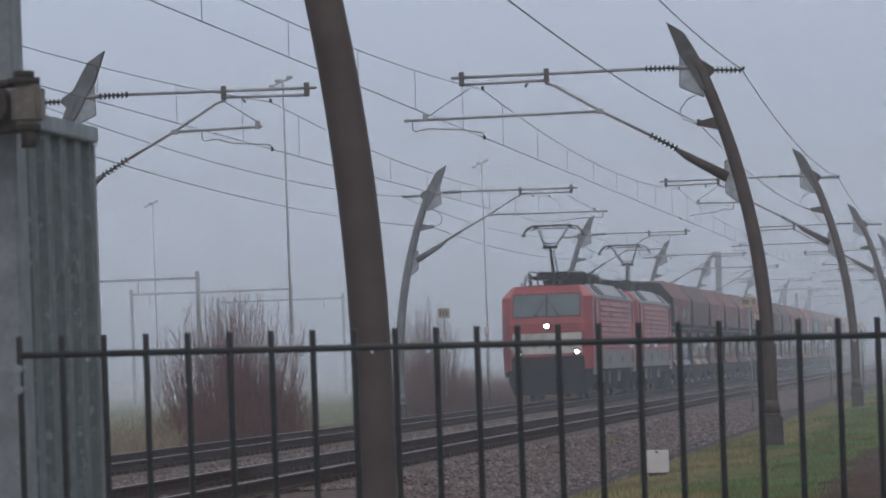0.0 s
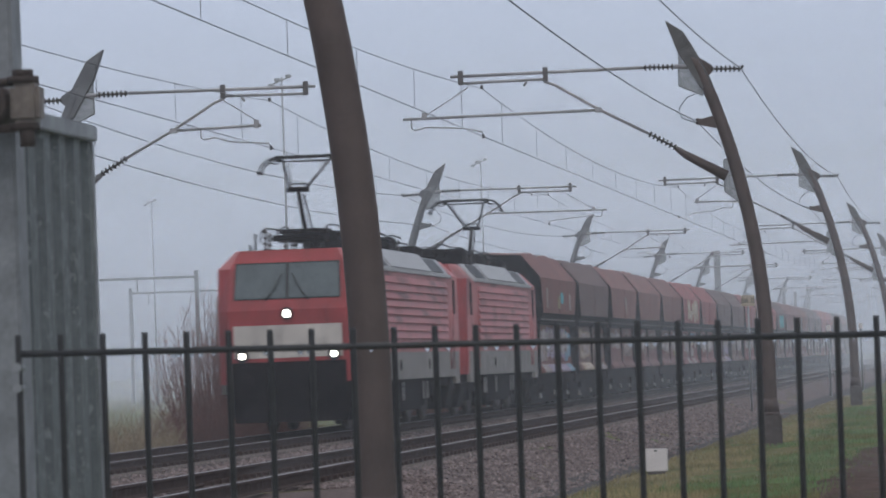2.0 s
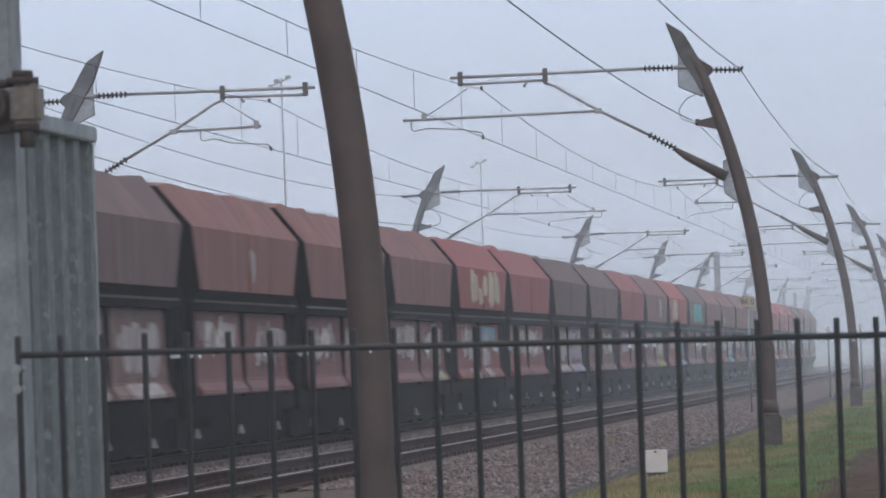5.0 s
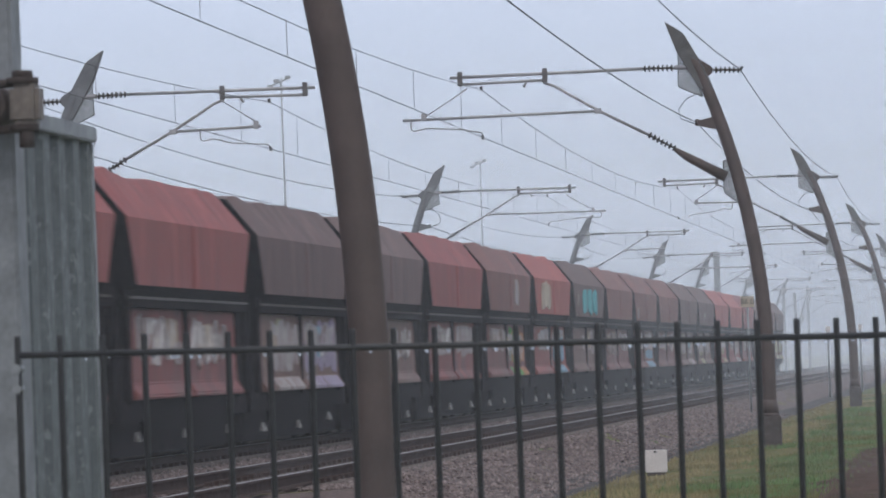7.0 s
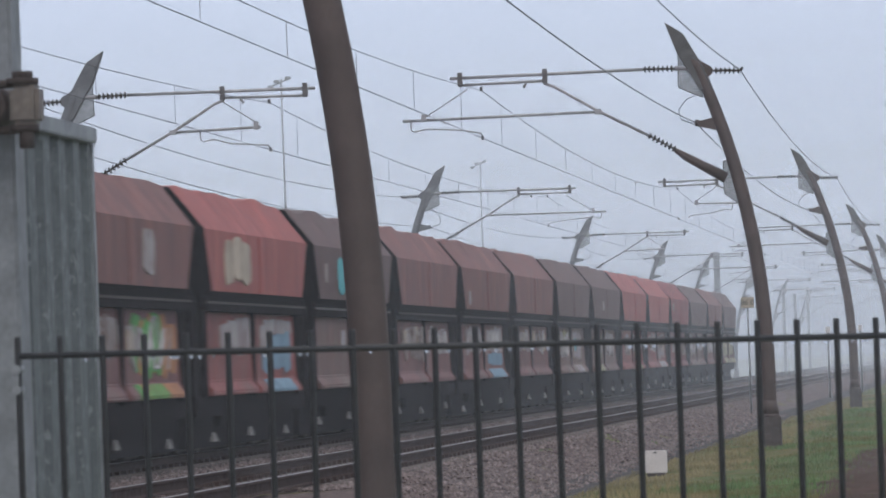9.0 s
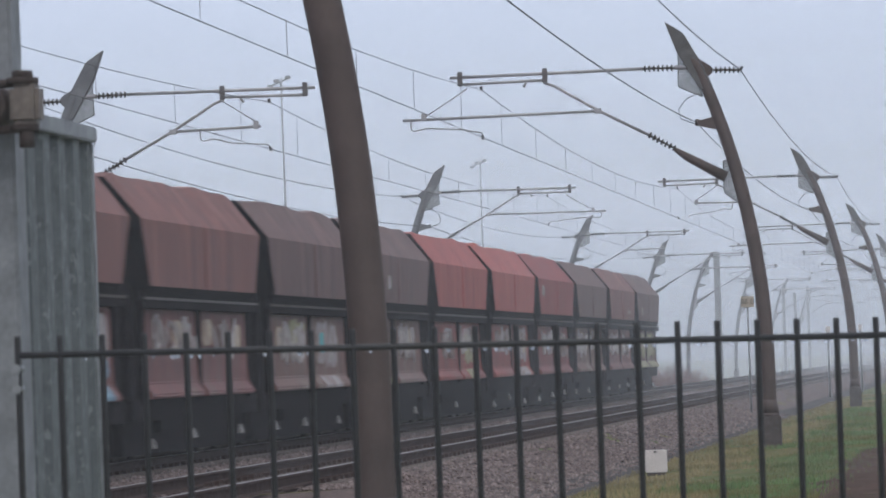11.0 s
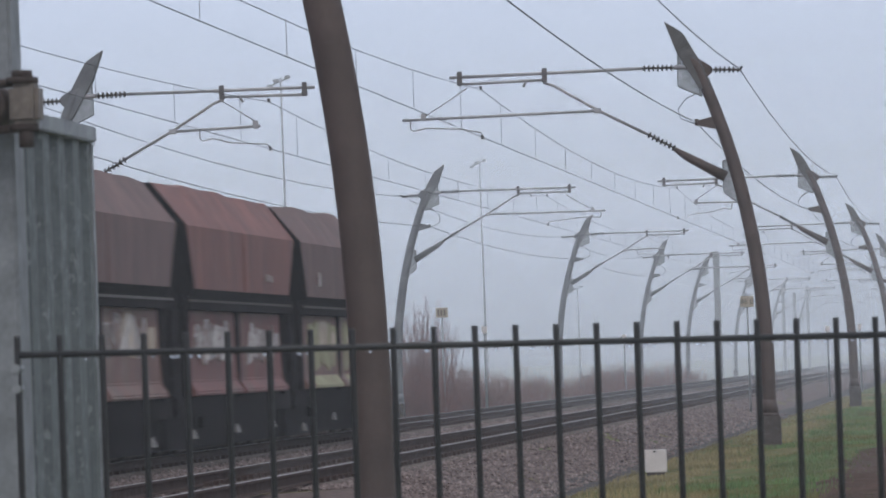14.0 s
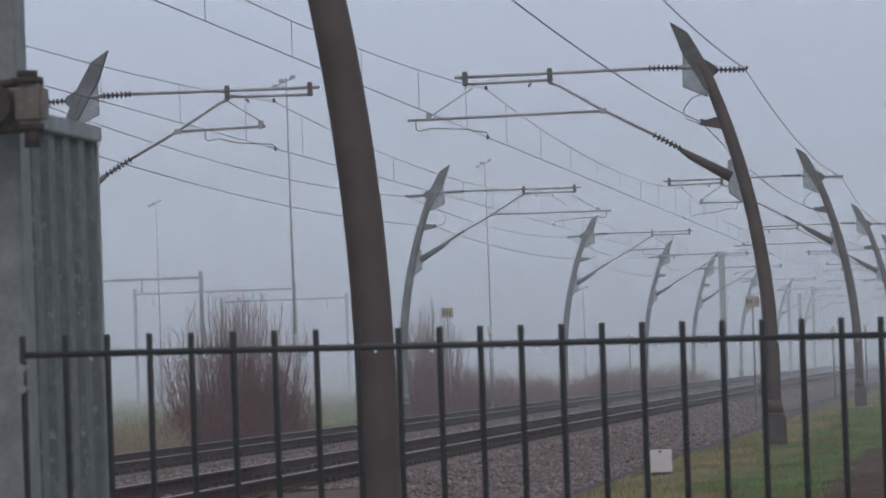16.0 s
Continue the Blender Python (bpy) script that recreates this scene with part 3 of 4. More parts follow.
def build_wagon(i, kind, upper, lower, label):
    rnd = random.Random(100 + i)
    w = thing("hopper_wagon", label, "hopper wagon", group="hopper wagons of the train")
    shared("hopper_body", hull_mesh(i, HULLS[kind]), w)
    bm = bm_()
    for sx in (-1, 1):
        a, b = sorted((sx * 1.30, sx * 1.475))
        box(bm, a, b, .75, PITCH_W - .75, 2.36, 2.47, .015)
        a, b = sorted((sx * 1.34, sx * 1.40))
        box(bm, a, b, .75, PITCH_W - .75, 2.47, 2.62)
    part("sill_beam", bm, CHASSIS, w)
    for sx in (-1, 1):
        bm = bm_()
        a, b = sorted((sx * 1.46, sx * 1.485))
        box(bm, a, b, .8, PITCH_W - .8, 2.49, 2.53)
        part("edge_strip", bm, mat("dusty_edge", (.12, .105, .10), .8, 0, .3, 6, .1, 40) if i % 3 == 0 else RUST, w)
    mid = PITCH_W / 2
    for sx in (-1, 1):
        for y0, y1 in ((1.32, mid - .13), (mid + .13, PITCH_W - 1.32)):
            bm = bm_()
            sect = [(sx * 1.14, 2.36), (sx * 1.32, 2.36), (sx * 1.332, 1.20), (sx * 1.47, 1.02), (sx * 1.47, .96), (sx * 1.14, .95)]
            prism(bm, sect, y0, y1)
            bmesh.ops.bevel(bm, geom=list(bm.edges), offset=.025, segments=2, affect="EDGES")
            part("flap_door", bm, DOORS[kind], w, "discharge flap, dusty and rust-stained")
        bm = bm_()
        for y in (1.12, mid - .12, PITCH_W - 1.31):
            a, b = sorted((sx * 1.20, sx * 1.37))
            box(bm, a, b, y, y + (.19 if y < 6 or y > 7 else .24), .9, 2.40)
        part("door_post", bm, CHASSIS, w)
        bm = bm_()
        a, b = sorted((sx * 1.47, sx * 1.526))
        box(bm, a, b, mid - .018, mid + .018, 2.72, 3.70)
        part("seam_rib", bm, HULLS[kind], w)
    # end frames and inner hopper
    bm = bm_()
    for y0, y1 in ((.3, 1.55), (PITCH_W - 1.55, PITCH_W - .3)):
        prism(bm, [(-1.25, .95), (1.25, .95), (1.25, 2.5), (.8, 3.5), (-.8, 3.5), (-1.25, 2.5)], y0, y1)
    box(bm, -1.14, 1.14, 1.56, PITCH_W - 1.56, .9, 2.5)
    part("end_frame", bm, CHASSIS, w)
    for y0, y1 in ((.24, .30), (PITCH_W - .30, PITCH_W - .24)):
        bm = bm_()
        for sx in (-1.28, -.85):
            tube(bm, [(-sx, (y0 + y1) / 2, .9), (-sx, (y0 + y1) / 2, 2.4)], .02, 6)
        for k in range(6):
            tube(bm, [(.85, (y0 + y1) / 2, 1.0 + k * .25), (1.28, (y0 + y1) / 2, 1.0 + k * .25)], .015, 5)
        part("ladder", bm, CHASSIS, w)
    bm = bm_()
    box(bm, -1.32, 1.32, .35, PITCH_W - .35, .62, .95)
    for sx in (-1.25, 1.1):
        prism(bm, [(sx, .42), (sx + .15, .42), (sx + .15, .75), (sx, .75)], 3.2, PITCH_W - 3.2)
    # solid dark fill added down to the rails in place of the shade there
    box(bm, -1.12, 1.12, .5, PITCH_W - .5, .10, .74)
    part("underframe", bm, CHASSIS, w)
    bm = bm_()
    for y in (2.0, 6.2, 10.6):
        y += rnd.uniform(-.3, .3)
        z, d = rnd.uniform(.16, .34), rnd.uniform(.12, .32)
        prism(bm, [(1.22, z), (1.30, z - .01), (1.27, z + .14), (1.24, z + .15)], y, y + d, [y, y - .05, y + d * .3, y + d * .3], [y + d, y + d + .05, y + d * .7, y + d * .7])
    part("brake_tag", bm, LIGHTS, w, "small scuffed white brake tags")
    for y in (2.35, PITCH_W - 2.35):
        bg = shared("bogie", BOGIE, w, pose(0, y, 0))
        for o in (-.9, .9):
            shared("wheelset", WHEELS, bg, pose(0, o, .45))
    for sx in (-.87, .87):
        shared("buffer", BUFFER, w, pose(sx, .35, 1.06))
        shared("buffer", BUFFER, w, pose(sx, PITCH_W - .35, 1.06, 0, 0, 180))
    for p, y0, y1, z0, z1 in upper:
        patch(w, p, rnd, y0 + SHIFT, y1 + SHIFT, z0, z1, 1.530)
    for p, y0, y1, z0, z1 in lower:
        y0, y1 = max(1.37, y0 + SHIFT), min(PITCH_W - 1.37, y1 + SHIFT)
        patch(w, p, rnd, y0, y1, 1.25 if z0 < 1.45 else z0, z1, 1.338)
        # the bright lower edge is put in as a coloured strip
        if z0 < 1.45:
            lip(w, p, rnd, y0, y1)
    for a, b in ((1.6, mid - .3), (mid + .3, PITCH_W - 1.6)):
        if rnd.random() < .8:
            scrawl(w, rnd.choice(("chalk", "chalk", "pale")), rnd, a + rnd.uniform(0, 1.2), b - rnd.uniform(0, 1.2), 1.5 + rnd.uniform(-.15, .2), 2.28, 1.345)
    MOVERS.append((w, 39.05 - SHIFT + PITCH_W * i))


def pale_set(rnd, n):
    out = []
    for k in range(n):
        y = rnd.uniform(1.8, 10.3)
        if 5.3 < y < 6.6:
            y += 1.4
        z = rnd.uniform(1.58, 1.75)
        out.append((rnd.choice(["pale", "pale", "cream"]), y, y + rnd.uniform(.5, 1.3), z, min(2.3, z + rnd.uniform(.3, .62))))
    return out


KINDS = ["brown", "dark", "brown", "brown", "brown", "red", "red", "dark", "dark", "red", "brown", "bright", "dark", "brown", "brown", "brown",
         "dark", "dark", "bright", "bright", "red", "dark", "brown", "dark"]
UPPER = {
    0: [("cyan", 6.6, 7.2, 2.98, 3.35), ("yellow", 5.6, 6.0, 2.75, 3.3), ("pale", 2.0, 2.2, 2.75, 3.5), ("pale", 9.4, 9.7, 2.75, 3.4)],
    5: [("cream", 3.2, 4.7, 2.74, 3.70), ("cream", 5.0, 5.9, 2.74, 3.3), ("cream", 6.0, 6.9, 2.95, 3.66), ("cream", 7.3, 8.5, 2.74, 3.70), ("cream", 8.7, 10.0, 2.74, 3.70)],
    10: [("pale", 7.3, 8.2, 2.85, 3.6)], 11: [("cream", 2.2, 5.0, 2.78, 3.66)],
    12: [("cyan", 3.5, 4.9, 2.75, 3.66), ("cyan", 5.4, 6.7, 2.75, 3.66), ("cyan", 7.2, 8.8, 2.75, 3.66), ("pale", 1.6, 1.9, 3.0, 3.4)],
    14: [("pale", 1.5, 1.9, 2.8, 3.2)], 17: [("pale", 4.2, 4.7, 2.95, 3.3)], 2: [("pale", 6.2, 6.6, 2.8, 3.5)],
    20: [("pale", 1.3, 1.9, 3.2, 3.55)], 22: [("pale", 8.5, 8.8, 2.9, 3.05), ("pale", 9.0, 9.2, 2.9, 3.05)], 23: [("pale", 2.2, 2.6, 2.9, 3.2)],
}
LOWER = {
    0: [("pale", 1.4, 3.4, 1.4, 2.2), ("lilac", 3.3, 6.1, 1.4, 2.32), ("lilac", 6.7, 9.6, 1.4, 2.32), ("pale", 7.2, 8.4, 1.6, 2.2), ("blue", 9.2, 11.3, 1.4, 2.2)], 1: [("cream", 2, 5.6, 1.4, 2.3), ("pale", 7.4, 10.5, 1.4, 2.2)],
    4: [("yellow", 8.6, 10.4, 1.32, 1.7), ("pale", 2.0, 4.5, 1.5, 2.2)],
    5: [("pale", 3.6, 5.6, 1.35, 2.3), ("blue", 6.9, 10.2, 1.8, 2.3), ("pale", 7.2, 8.8, 1.34, 1.7)],
    6: [("pale", 2.3, 3.8, 1.9, 2.25), ("pale", 5.0, 5.8, 1.45, 1.9), ("cream", 7.2, 8.4, 1.7, 2.0)],
    7: [("pale", 2.4, 5.9, 1.4, 2.32), ("yellow", 3.2, 3.9, 1.7, 2.3), ("lilac", 6.7, 11.0, 1.4, 2.32), ("blue", 8.2, 8.9, 1.5, 2.2)],
    8: [("pale", 8, 10, 1.5, 1.9)], 9: [("pale", 2.5, 5.8, 1.5, 2.25), ("pale", 7, 10.8, 1.5, 2.3), ("green", 3.6, 5.0, 2.0, 2.2)],
    10: [("orange", 7.5, 11.0, 1.34, 2.3), ("green", 7.0, 9.6, 1.36, 2.32), ("pale", 2.5, 5.5, 1.6, 2.3)],
    11: [("pale", 3.5, 5.8, 1.6, 2.3), ("blue", 7.2, 10.6, 1.36, 2.1), ("pale", 7.5, 10.8, 2.0, 2.3)],
    12: [("pale", 7.2, 10.2, 1.5, 2.3)], 14: [("blue", 7.2, 10.8, 1.34, 1.65), ("pale", 7.0, 10.8, 1.6, 2.3), ("pale", 2, 5.6, 1.5, 2.3)],
    16: [("cyan", 7.6, 9.0, 1.6, 2.1), ("pale", 7.2, 9.9, 1.4, 2.3), ("yellow", 3.6, 5.6, 1.8, 2.3)],
    17: [("yellow", 2.8, 5.2, 1.4, 2.3), ("cream", 8.2, 9.9, 1.6, 2.0)], 18: [("yellow", 7.6, 9.6, 1.4, 2.2)],
    19: [("pale", 2.8, 5.6, 1.5, 2.2), ("pale", 7.0, 10.4, 1.34, 2.3)], 22: [("pale", 2, 5, 1.5, 2.1)],
    23: [("yellow", 2.0, 5.9, 1.4, 2.3), ("yellow", 6.9, 11, 1.4, 2.3), ("cream", 3.4, 4.6, 1.7, 2.3)],
}
WORDS = {"bright": "bright red-oxide covered hopper wagon with chalky streaks", "red": "faded red-oxide covered hopper wagon with rust streaks", "brown": "weathered brown covered hopper wagon with dusty flaps", "dark": "grimy dark brown covered hopper wagon"}


def build_wagons():
    for i, kind in enumerate(KINDS):
        rnd = random.Random(i)
        low = LOWER.get(i, []) + pale_set(rnd, 4 if i in LOWER else 8)
        build_wagon(i, kind, UPPER.get(i, []), low, WORDS[kind] + (" and spray-painted sides" if i in LOWER else ""))


LOCO_L = 19.9


def build_loco():
    """An electric freight locomotive; its front faces -y. Origin on the rail heads, at the front buffers."""
    lo = thing("locomotive", "red electric freight locomotive with white front panel, raised pantograph", "locomotive", group="pair of locomotives")
    L0, L1 = .62, LOCO_L - .62
    # side walls and cabs
    side = [(-1.46, 1.05), (-1.48, 1.6), (-1.48, 3.36), (-1.12, 3.78), (1.12, 3.78), (1.48, 3.36), (1.48, 1.6), (1.46, 1.05)]
    bm = bm_()
    prism(bm, side, 2.1, LOCO_L - 2.1)
    part("body", bm, LOCO_SIDE, lo, "pink-red side wall")
    for end in (0, 1):
        # cab: chamfered nose, upper half raked back
        bm = bm_()
        def yy(v):
            return v if end == 0 else LOCO_L - v
        lower = [(-1.46, 2.1), (-1.46, .95), (-1.20, L0), (1.20, L0), (1.46, .95), (1.46, 2.1)]
        belt = [(-1.48, 2.1), (-1.48, .95), (-1.22, L0), (1.22, L0), (1.48, .95), (1.48, 2.1)]
        brow = [(-1.48, 2.1), (-1.48, 1.15), (-1.20, .92), (1.20, .92), (1.48, 1.15), (1.48, 2.1)]
        crown = [(-1.12, 2.1), (-1.12, 1.35), (-1.02, 1.15), (1.02, 1.15), (1.12, 1.35), (1.12, 2.1)]
        rings = [[bm.verts.new((x, yy(y), z)) for x, y in r] for r, z in ((lower, 1.05), (belt, 1.55), (belt, 2.55), (brow, 3.42), (crown, 3.79))]
        for a, b in zip(rings, rings[1:]):
            for k in range(6):
                bm.faces.new((a[k], a[(k + 1) % 6], b[(k + 1) % 6], b[k]))
        bm.faces.new(rings[0])
        bm.faces.new(rings[-1])
        bmesh.ops.bevel(bm, geom=[e for e in bm.edges if e.calc_face_angle(0) > .3], offset=.05, segments=3, affect="EDGES")
        bmesh.ops.recalc_face_normals(bm, faces=bm.faces)
        # side faces and shoulders take the paler red, front faces the deeper red
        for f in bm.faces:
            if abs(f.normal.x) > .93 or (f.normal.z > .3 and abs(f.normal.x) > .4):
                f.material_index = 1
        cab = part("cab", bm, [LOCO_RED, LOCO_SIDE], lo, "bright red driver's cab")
        def fpt(x, z, out=.015):
            y = L0 + max(0, z - 2.55) / (3.42 - 2.55) * .30
            return (x, yy(y - out), z)
        def face_plate(name, corners, material, parent, label="", out=.015, thick=.03):
            b2 = bm_()
            a = [b2.verts.new(fpt(x, z, out)) for x, z in corners]
            c = [b2.verts.new(fpt(x, z, out - thick)) for x, z in corners]
            b2.faces.new(a)
            for k in range(len(a)):
                b2.faces.new((a[k], a[(k + 1) % len(a)], c[(k + 1) % len(a)], c[k]))
            return part(name, b2, material, parent, label)
        face_plate("windscreen_surround", [(-1.11, 2.77), (1.11, 2.77), (1.08, 3.53), (-1.08, 3.53)], BLACK, cab, "dark windscreen surround", .012)
        face_plate("windscreen", [(-1.08, 2.80), (-.03, 2.80), (-.03, 3.50), (-1.05, 3.50)], GLASS, cab, "", .02)
        face_plate("windscreen", [(.03, 2.80), (1.08, 2.80), (1.05, 3.50), (.03, 3.50)], GLASS, cab, "", .02)
        face_plate("front_panel", [(-1.12, 1.57), (1.12, 1.57), (1.12, 2.24), (-1.12, 2.24)], mat("white_front_paint", (.56, .51, .46), .5, 0, .12, 3, .03, 50, stain=(((.24, .20, .18), .7, 2.5, (1, 1, .4), .5, .78),)), cab, "off-white front panel")
        face_plate("lower_front", [(-1.19, 1.02), (1.19, 1.02), (1.19, 1.49), (-1.19, 1.49)], CHASSIS, cab, "sooty black lower front")
        for sx in (-.5, .5):
            b2 = bm_()
            tube(b2, [fpt(sx * .9, 2.74, .05), fpt(sx * .5, 3.0, .06), fpt(sx * .2, 3.3, .06)], .014, 5)
            part("wiper", b2, BLACK, cab)
        for x, z in ((0, 2.47), (-.95, 1.62), (.95, 1.62)):
            b2 = bm_()
            tube(b2, [fpt(x, z, -.02), fpt(x, z, .06)], .13, 16)
            hl = part("headlight", b2, BLACK, cab)
            b2 = bm_()
            tube(b2, [fpt(x, z, .05), fpt(x, z, .075)], .078 if z > 2 else .066, 16)
            part("lens", b2, LAMP if end == 0 and "lit" in LIT else GLASS, hl, "lit white lamp lens" if "lit" in LIT and end == 0 else "")
        # apron, plough, buffers
        b2 = bm_()
        prism(b2, [(-1.30, 1.05), (1.30, 1.05), (1.30, .72), (1.15, .25), (-1.15, .25), (-1.30, .72)], yy(.72), yy(1.9))
        part("apron", b2, CHASSIS, cab, "black front apron")
        for sx in (-.87, .87):
            shared("buffer", BUFFER, lo, pose(sx, yy(.55), 1.06, 0, 0, 0 if end == 0 else 180))
        # cab side windows and doors
        for sx in (-1, 1):
            b2 = bm_()
            a, b = sorted((yy(1.72), yy(2.12)))
            x0, x1 = sorted((sx * 1.44, sx * 1.495))
            box(b2, x0, x1, a, b, 2.50, 3.34, .02)
            part("side_window", b2, mat("dark_side_glass", (.012, .012, .013), .7, 0, .1, 2, 0, 10, spec=.05), cab, "dark narrow side window")
            b2 = bm_()
            for q in (2.55, 3.15):
                tube(b2, [(sx * 1.52, yy(q), 1.2), (sx * 1.52, yy(q), 2.6)], .015, 5)
            part("grab_rail", b2, LOCO_SIDE, cab)
    # ribbed side panels
    for sx in (-1, 1):
        for k in range(9):
            bm = bm_()
            z = 1.72 + k * .172
            prism(bm, [(sx * 1.47, z + .02), (sx * 1.545, z + .025), (sx * 1.49, z + .165), (sx * 1.47, z + .165)], 3.55, LOCO_L - 3.55)
            part("side_rib", bm, LOCO_SIDE, lo)
        bm = bm_()
        a, b = sorted((sx * 1.40, sx * 1.492))
        box(bm, a, b, 2.0, LOCO_L - 2.0, 1.02, 1.62)
        for y0, y1 in ((1.2, 2.0), (LOCO_L - 2.0, LOCO_L - 1.2)):
            box(bm, a, b, y0, y1, .85, 1.62)
        part("skirt", bm, LOCO_GREY, lo, "light grey lower side skirt")
        for k in range(4):
            bm = bm_()
            y = (2.6, 7.2, LOCO_L - 7.4, LOCO_L - 2.8)[k]
            tube(bm, [(sx * 1.48, y, 1.34), (sx * 1.502, y, 1.34)], .13, 12)
            part("access_port", bm, CHASSIS, lo)
        bm = bm_()
        prism(bm, [(sx * 1.46, 3.40), (sx * 1.50, 3.42), (sx * 1.16, 3.82), (sx * 1.10, 3.80)], 2.6, LOCO_L - 2.6)
        hood = part("roof_slope", bm, ROOF_GREY, lo, "grey sloping roof edge")
        for y0 in (3.4, LOCO_L - 5.9):
            bm = bm_()
            prism(bm, [(sx * 1.46, 3.47), (sx * 1.475, 3.485), (sx * 1.21, 3.80), (sx * 1.19, 3.78)], y0, y0 + 2.3)
            part("roof_grille", bm, BLACK, hood, "dark louvred grille")
        bm = bm_()
        prism(bm, [(sx * 1.47, 3.46), (sx * 1.50, 3.48), (sx * 1.18, 3.88), (sx * 1.10, 3.86)], 6.1, LOCO_L - 6.3)
        part("roof_hatch", bm, ROOF_GREY, hood, "raised pale roof hatch")
        bm = bm_()
        a, b = sorted((sx * 1.46, sx * 1.53))
        box(bm, a, b, 2.6, LOCO_L - 2.6, 3.37, 3.42)
        for k in range(36):
            box(bm, a, b + .012 * (sx > 0), 2.7 + k * .41, 2.82 + k * .41, 3.355, 3.435)
        part("gutter", bm, ROOF_GREY, hood, "pale bolted gutter strip")
    # underfloor
    bm = bm_()
    box(bm, -1.28, 1.28, 1.3, LOCO_L - 1.3, .8, 1.06)
    box(bm, -1.25, 1.25, 7.2, LOCO_L - 7.2, .32, .85, .04)
    part("underframe", bm, CHASSIS, lo)
    bm = bm_()
    for y in (5.9, 6.3, 8.8, 12.6, 13.3):
        box(bm, 1.30, 1.33, y, y + .18, .55, .95)
    part("bracket", bm, LIGHTS, lo, "scuffed pale brackets")
    for y in (4.85, LOCO_L - 4.85):
        bg = shared("bogie", BOGIE, lo, Matrix.Translation((0, y, .0)) @ Matrix.Diagonal((1.05, 1.5, 1.15, 1)))
        for o in (-.97, .97):
            shared("wheelset", WHEELS, bg, pose(0, o, .47))
    # roof gear
    rnd = random.Random(4)
    bm = bm_()
    box(bm, -.75, .75, 3.6, LOCO_L - 2.2, 3.79, 3.86)
    part("roof_deck", bm, CHASSIS, lo)
    for k in range(26):
        bm = bm_()
        y = 2.7 + k * .56 + rnd.uniform(-.1, .1)
        x = rnd.choice((-.7, -.4, 0, .4, .7))
        insulator(bm, (x, y, 3.79), (x, y, 4.24 + rnd.uniform(-.04, .06)), .06, 4)
        part("roof_insulator", bm, INSUL, lo)
    for x, z, y0, n in ((-.70, 4.26, 1.7, 7), (-.35, 4.32, 1.6, 14), (.1, 4.28, 1.8, 6), (.62, 4.30, 1.5, 13), (.35, 4.22, 8.2, 7), (-.6, 4.25, 9.6, 6), (.75, 4.18, 2.5, 12)):
        bm = bm_()
        pts = [(x + rnd.uniform(-.05, .05), y0 + .3 + k * 1.15 + rnd.uniform(-.2, .2), z + rnd.uniform(-.03, .04)) for k in range(n)]
        tube(bm, [(x, y0 + .25, 3.98), (x, y0 + .35, 4.18)] + [p for p in pts if p[1] > y0 + .5], .017, 6)
        part("roof_conduit", bm, CHASSIS, lo, "sooty roof conductor")
    y = 3.3
    while y < 17.0:
        d, x, w, z = rnd.uniform(.4, 1.3), rnd.uniform(-.4, .3), rnd.uniform(.35, .7), rnd.uniform(4.08, 4.30)
        bm = bm_()
        box(bm, max(-.8, x - w), min(.8, x + w), y, y + d, 4.04 if y < 6 else 3.86, z, .04)
        part("roof_box", bm, CHASSIS, lo, "sooty roof equipment box")
        y += d + rnd.uniform(.05, .3)
    bm = bm_()
    tube(bm, [(-.75, 1.6, 3.78), (-.75, 1.6, 4.15)], .025, 6)
    tube(bm, [(-.86, 1.6, 3.78), (-.86, 1.6, 3.92)], .03, 6)
    part("aerial", bm, BLACK, lo)
    # raised pantograph: twin upper arms spread from a knee to a sprung collector head
    yh, yk, yb = PANTO_Y, PANTO_Y - 1.35 * PANTO_S, PANTO_Y - .45 * PANTO_S
    pan = new("pantograph")
    pan.parent = lo
    bm = bm_()
    tube(bm, [(.0, yb, 4.26), (0, yk, 5.08)], .055, 8, .045)
    tube(bm, [(.12, yb + .25 * PANTO_S, 4.26), (.10, yk + .12 * PANTO_S, 4.98)], .02, 6)
    box(bm, -.5, .5, yb - .4, yb + .4, 4.18, 4.27)
    part("lower_arm", bm, CHASSIS, pan)
    bm = bm_()
    for sx in (-1, 1):
        tube(bm, [(sx * .17, yk, 5.10), (sx * .50, yh, 5.73)], .030, 6, .024)
        tube(bm, [(sx * .50, yh, 5.71), (sx * .52, yh, 5.81)], .022, 6)
    tube(bm, [(-.24, yk, 5.08), (.24, yk, 5.08)], .055, 8)
    tube(bm, [(-.17, yk + .1 * PANTO_S, 5.20), (.17, yk + .1 * PANTO_S, 5.20)], .02, 6)
    tube(bm, [(-.50, yh, 5.73), (.50, yh, 5.73)], .020, 6)
    tube(bm, [(-.12, yk, 5.12), (-.40, yh, 5.69)], .012, 5)
    part("upper_arm", bm, CHASSIS, pan)
    for o in (-.24, .24):
        bm = bm_()
        tube(bm, [(-.62, yh + o, 5.822), (.62, yh + o, 5.822)], .030, 6)
        part("contact_strip", bm, BLACK, pan, "black carbon contact strip")
    bm = bm_()
    for o in (-.24, .24):
        for sx in (-1, 1):
            tube(bm, [(sx * .62, yh + o, 5.82), (sx * .80, yh + o, 5.77), (sx * .93, yh + o, 5.65), (sx * .99, yh + o, 5.51)], .022, 6)
            tube(bm, [(sx * .99, yh + o, 5.54), (sx * 1.0, yh + o, 5.47)], .035, 6)
            tube(bm, [(sx * .55, yh + o, 5.79), (sx * .66, yh + o, 5.69), (sx * .78, yh + o, 5.71)], .014, 5)
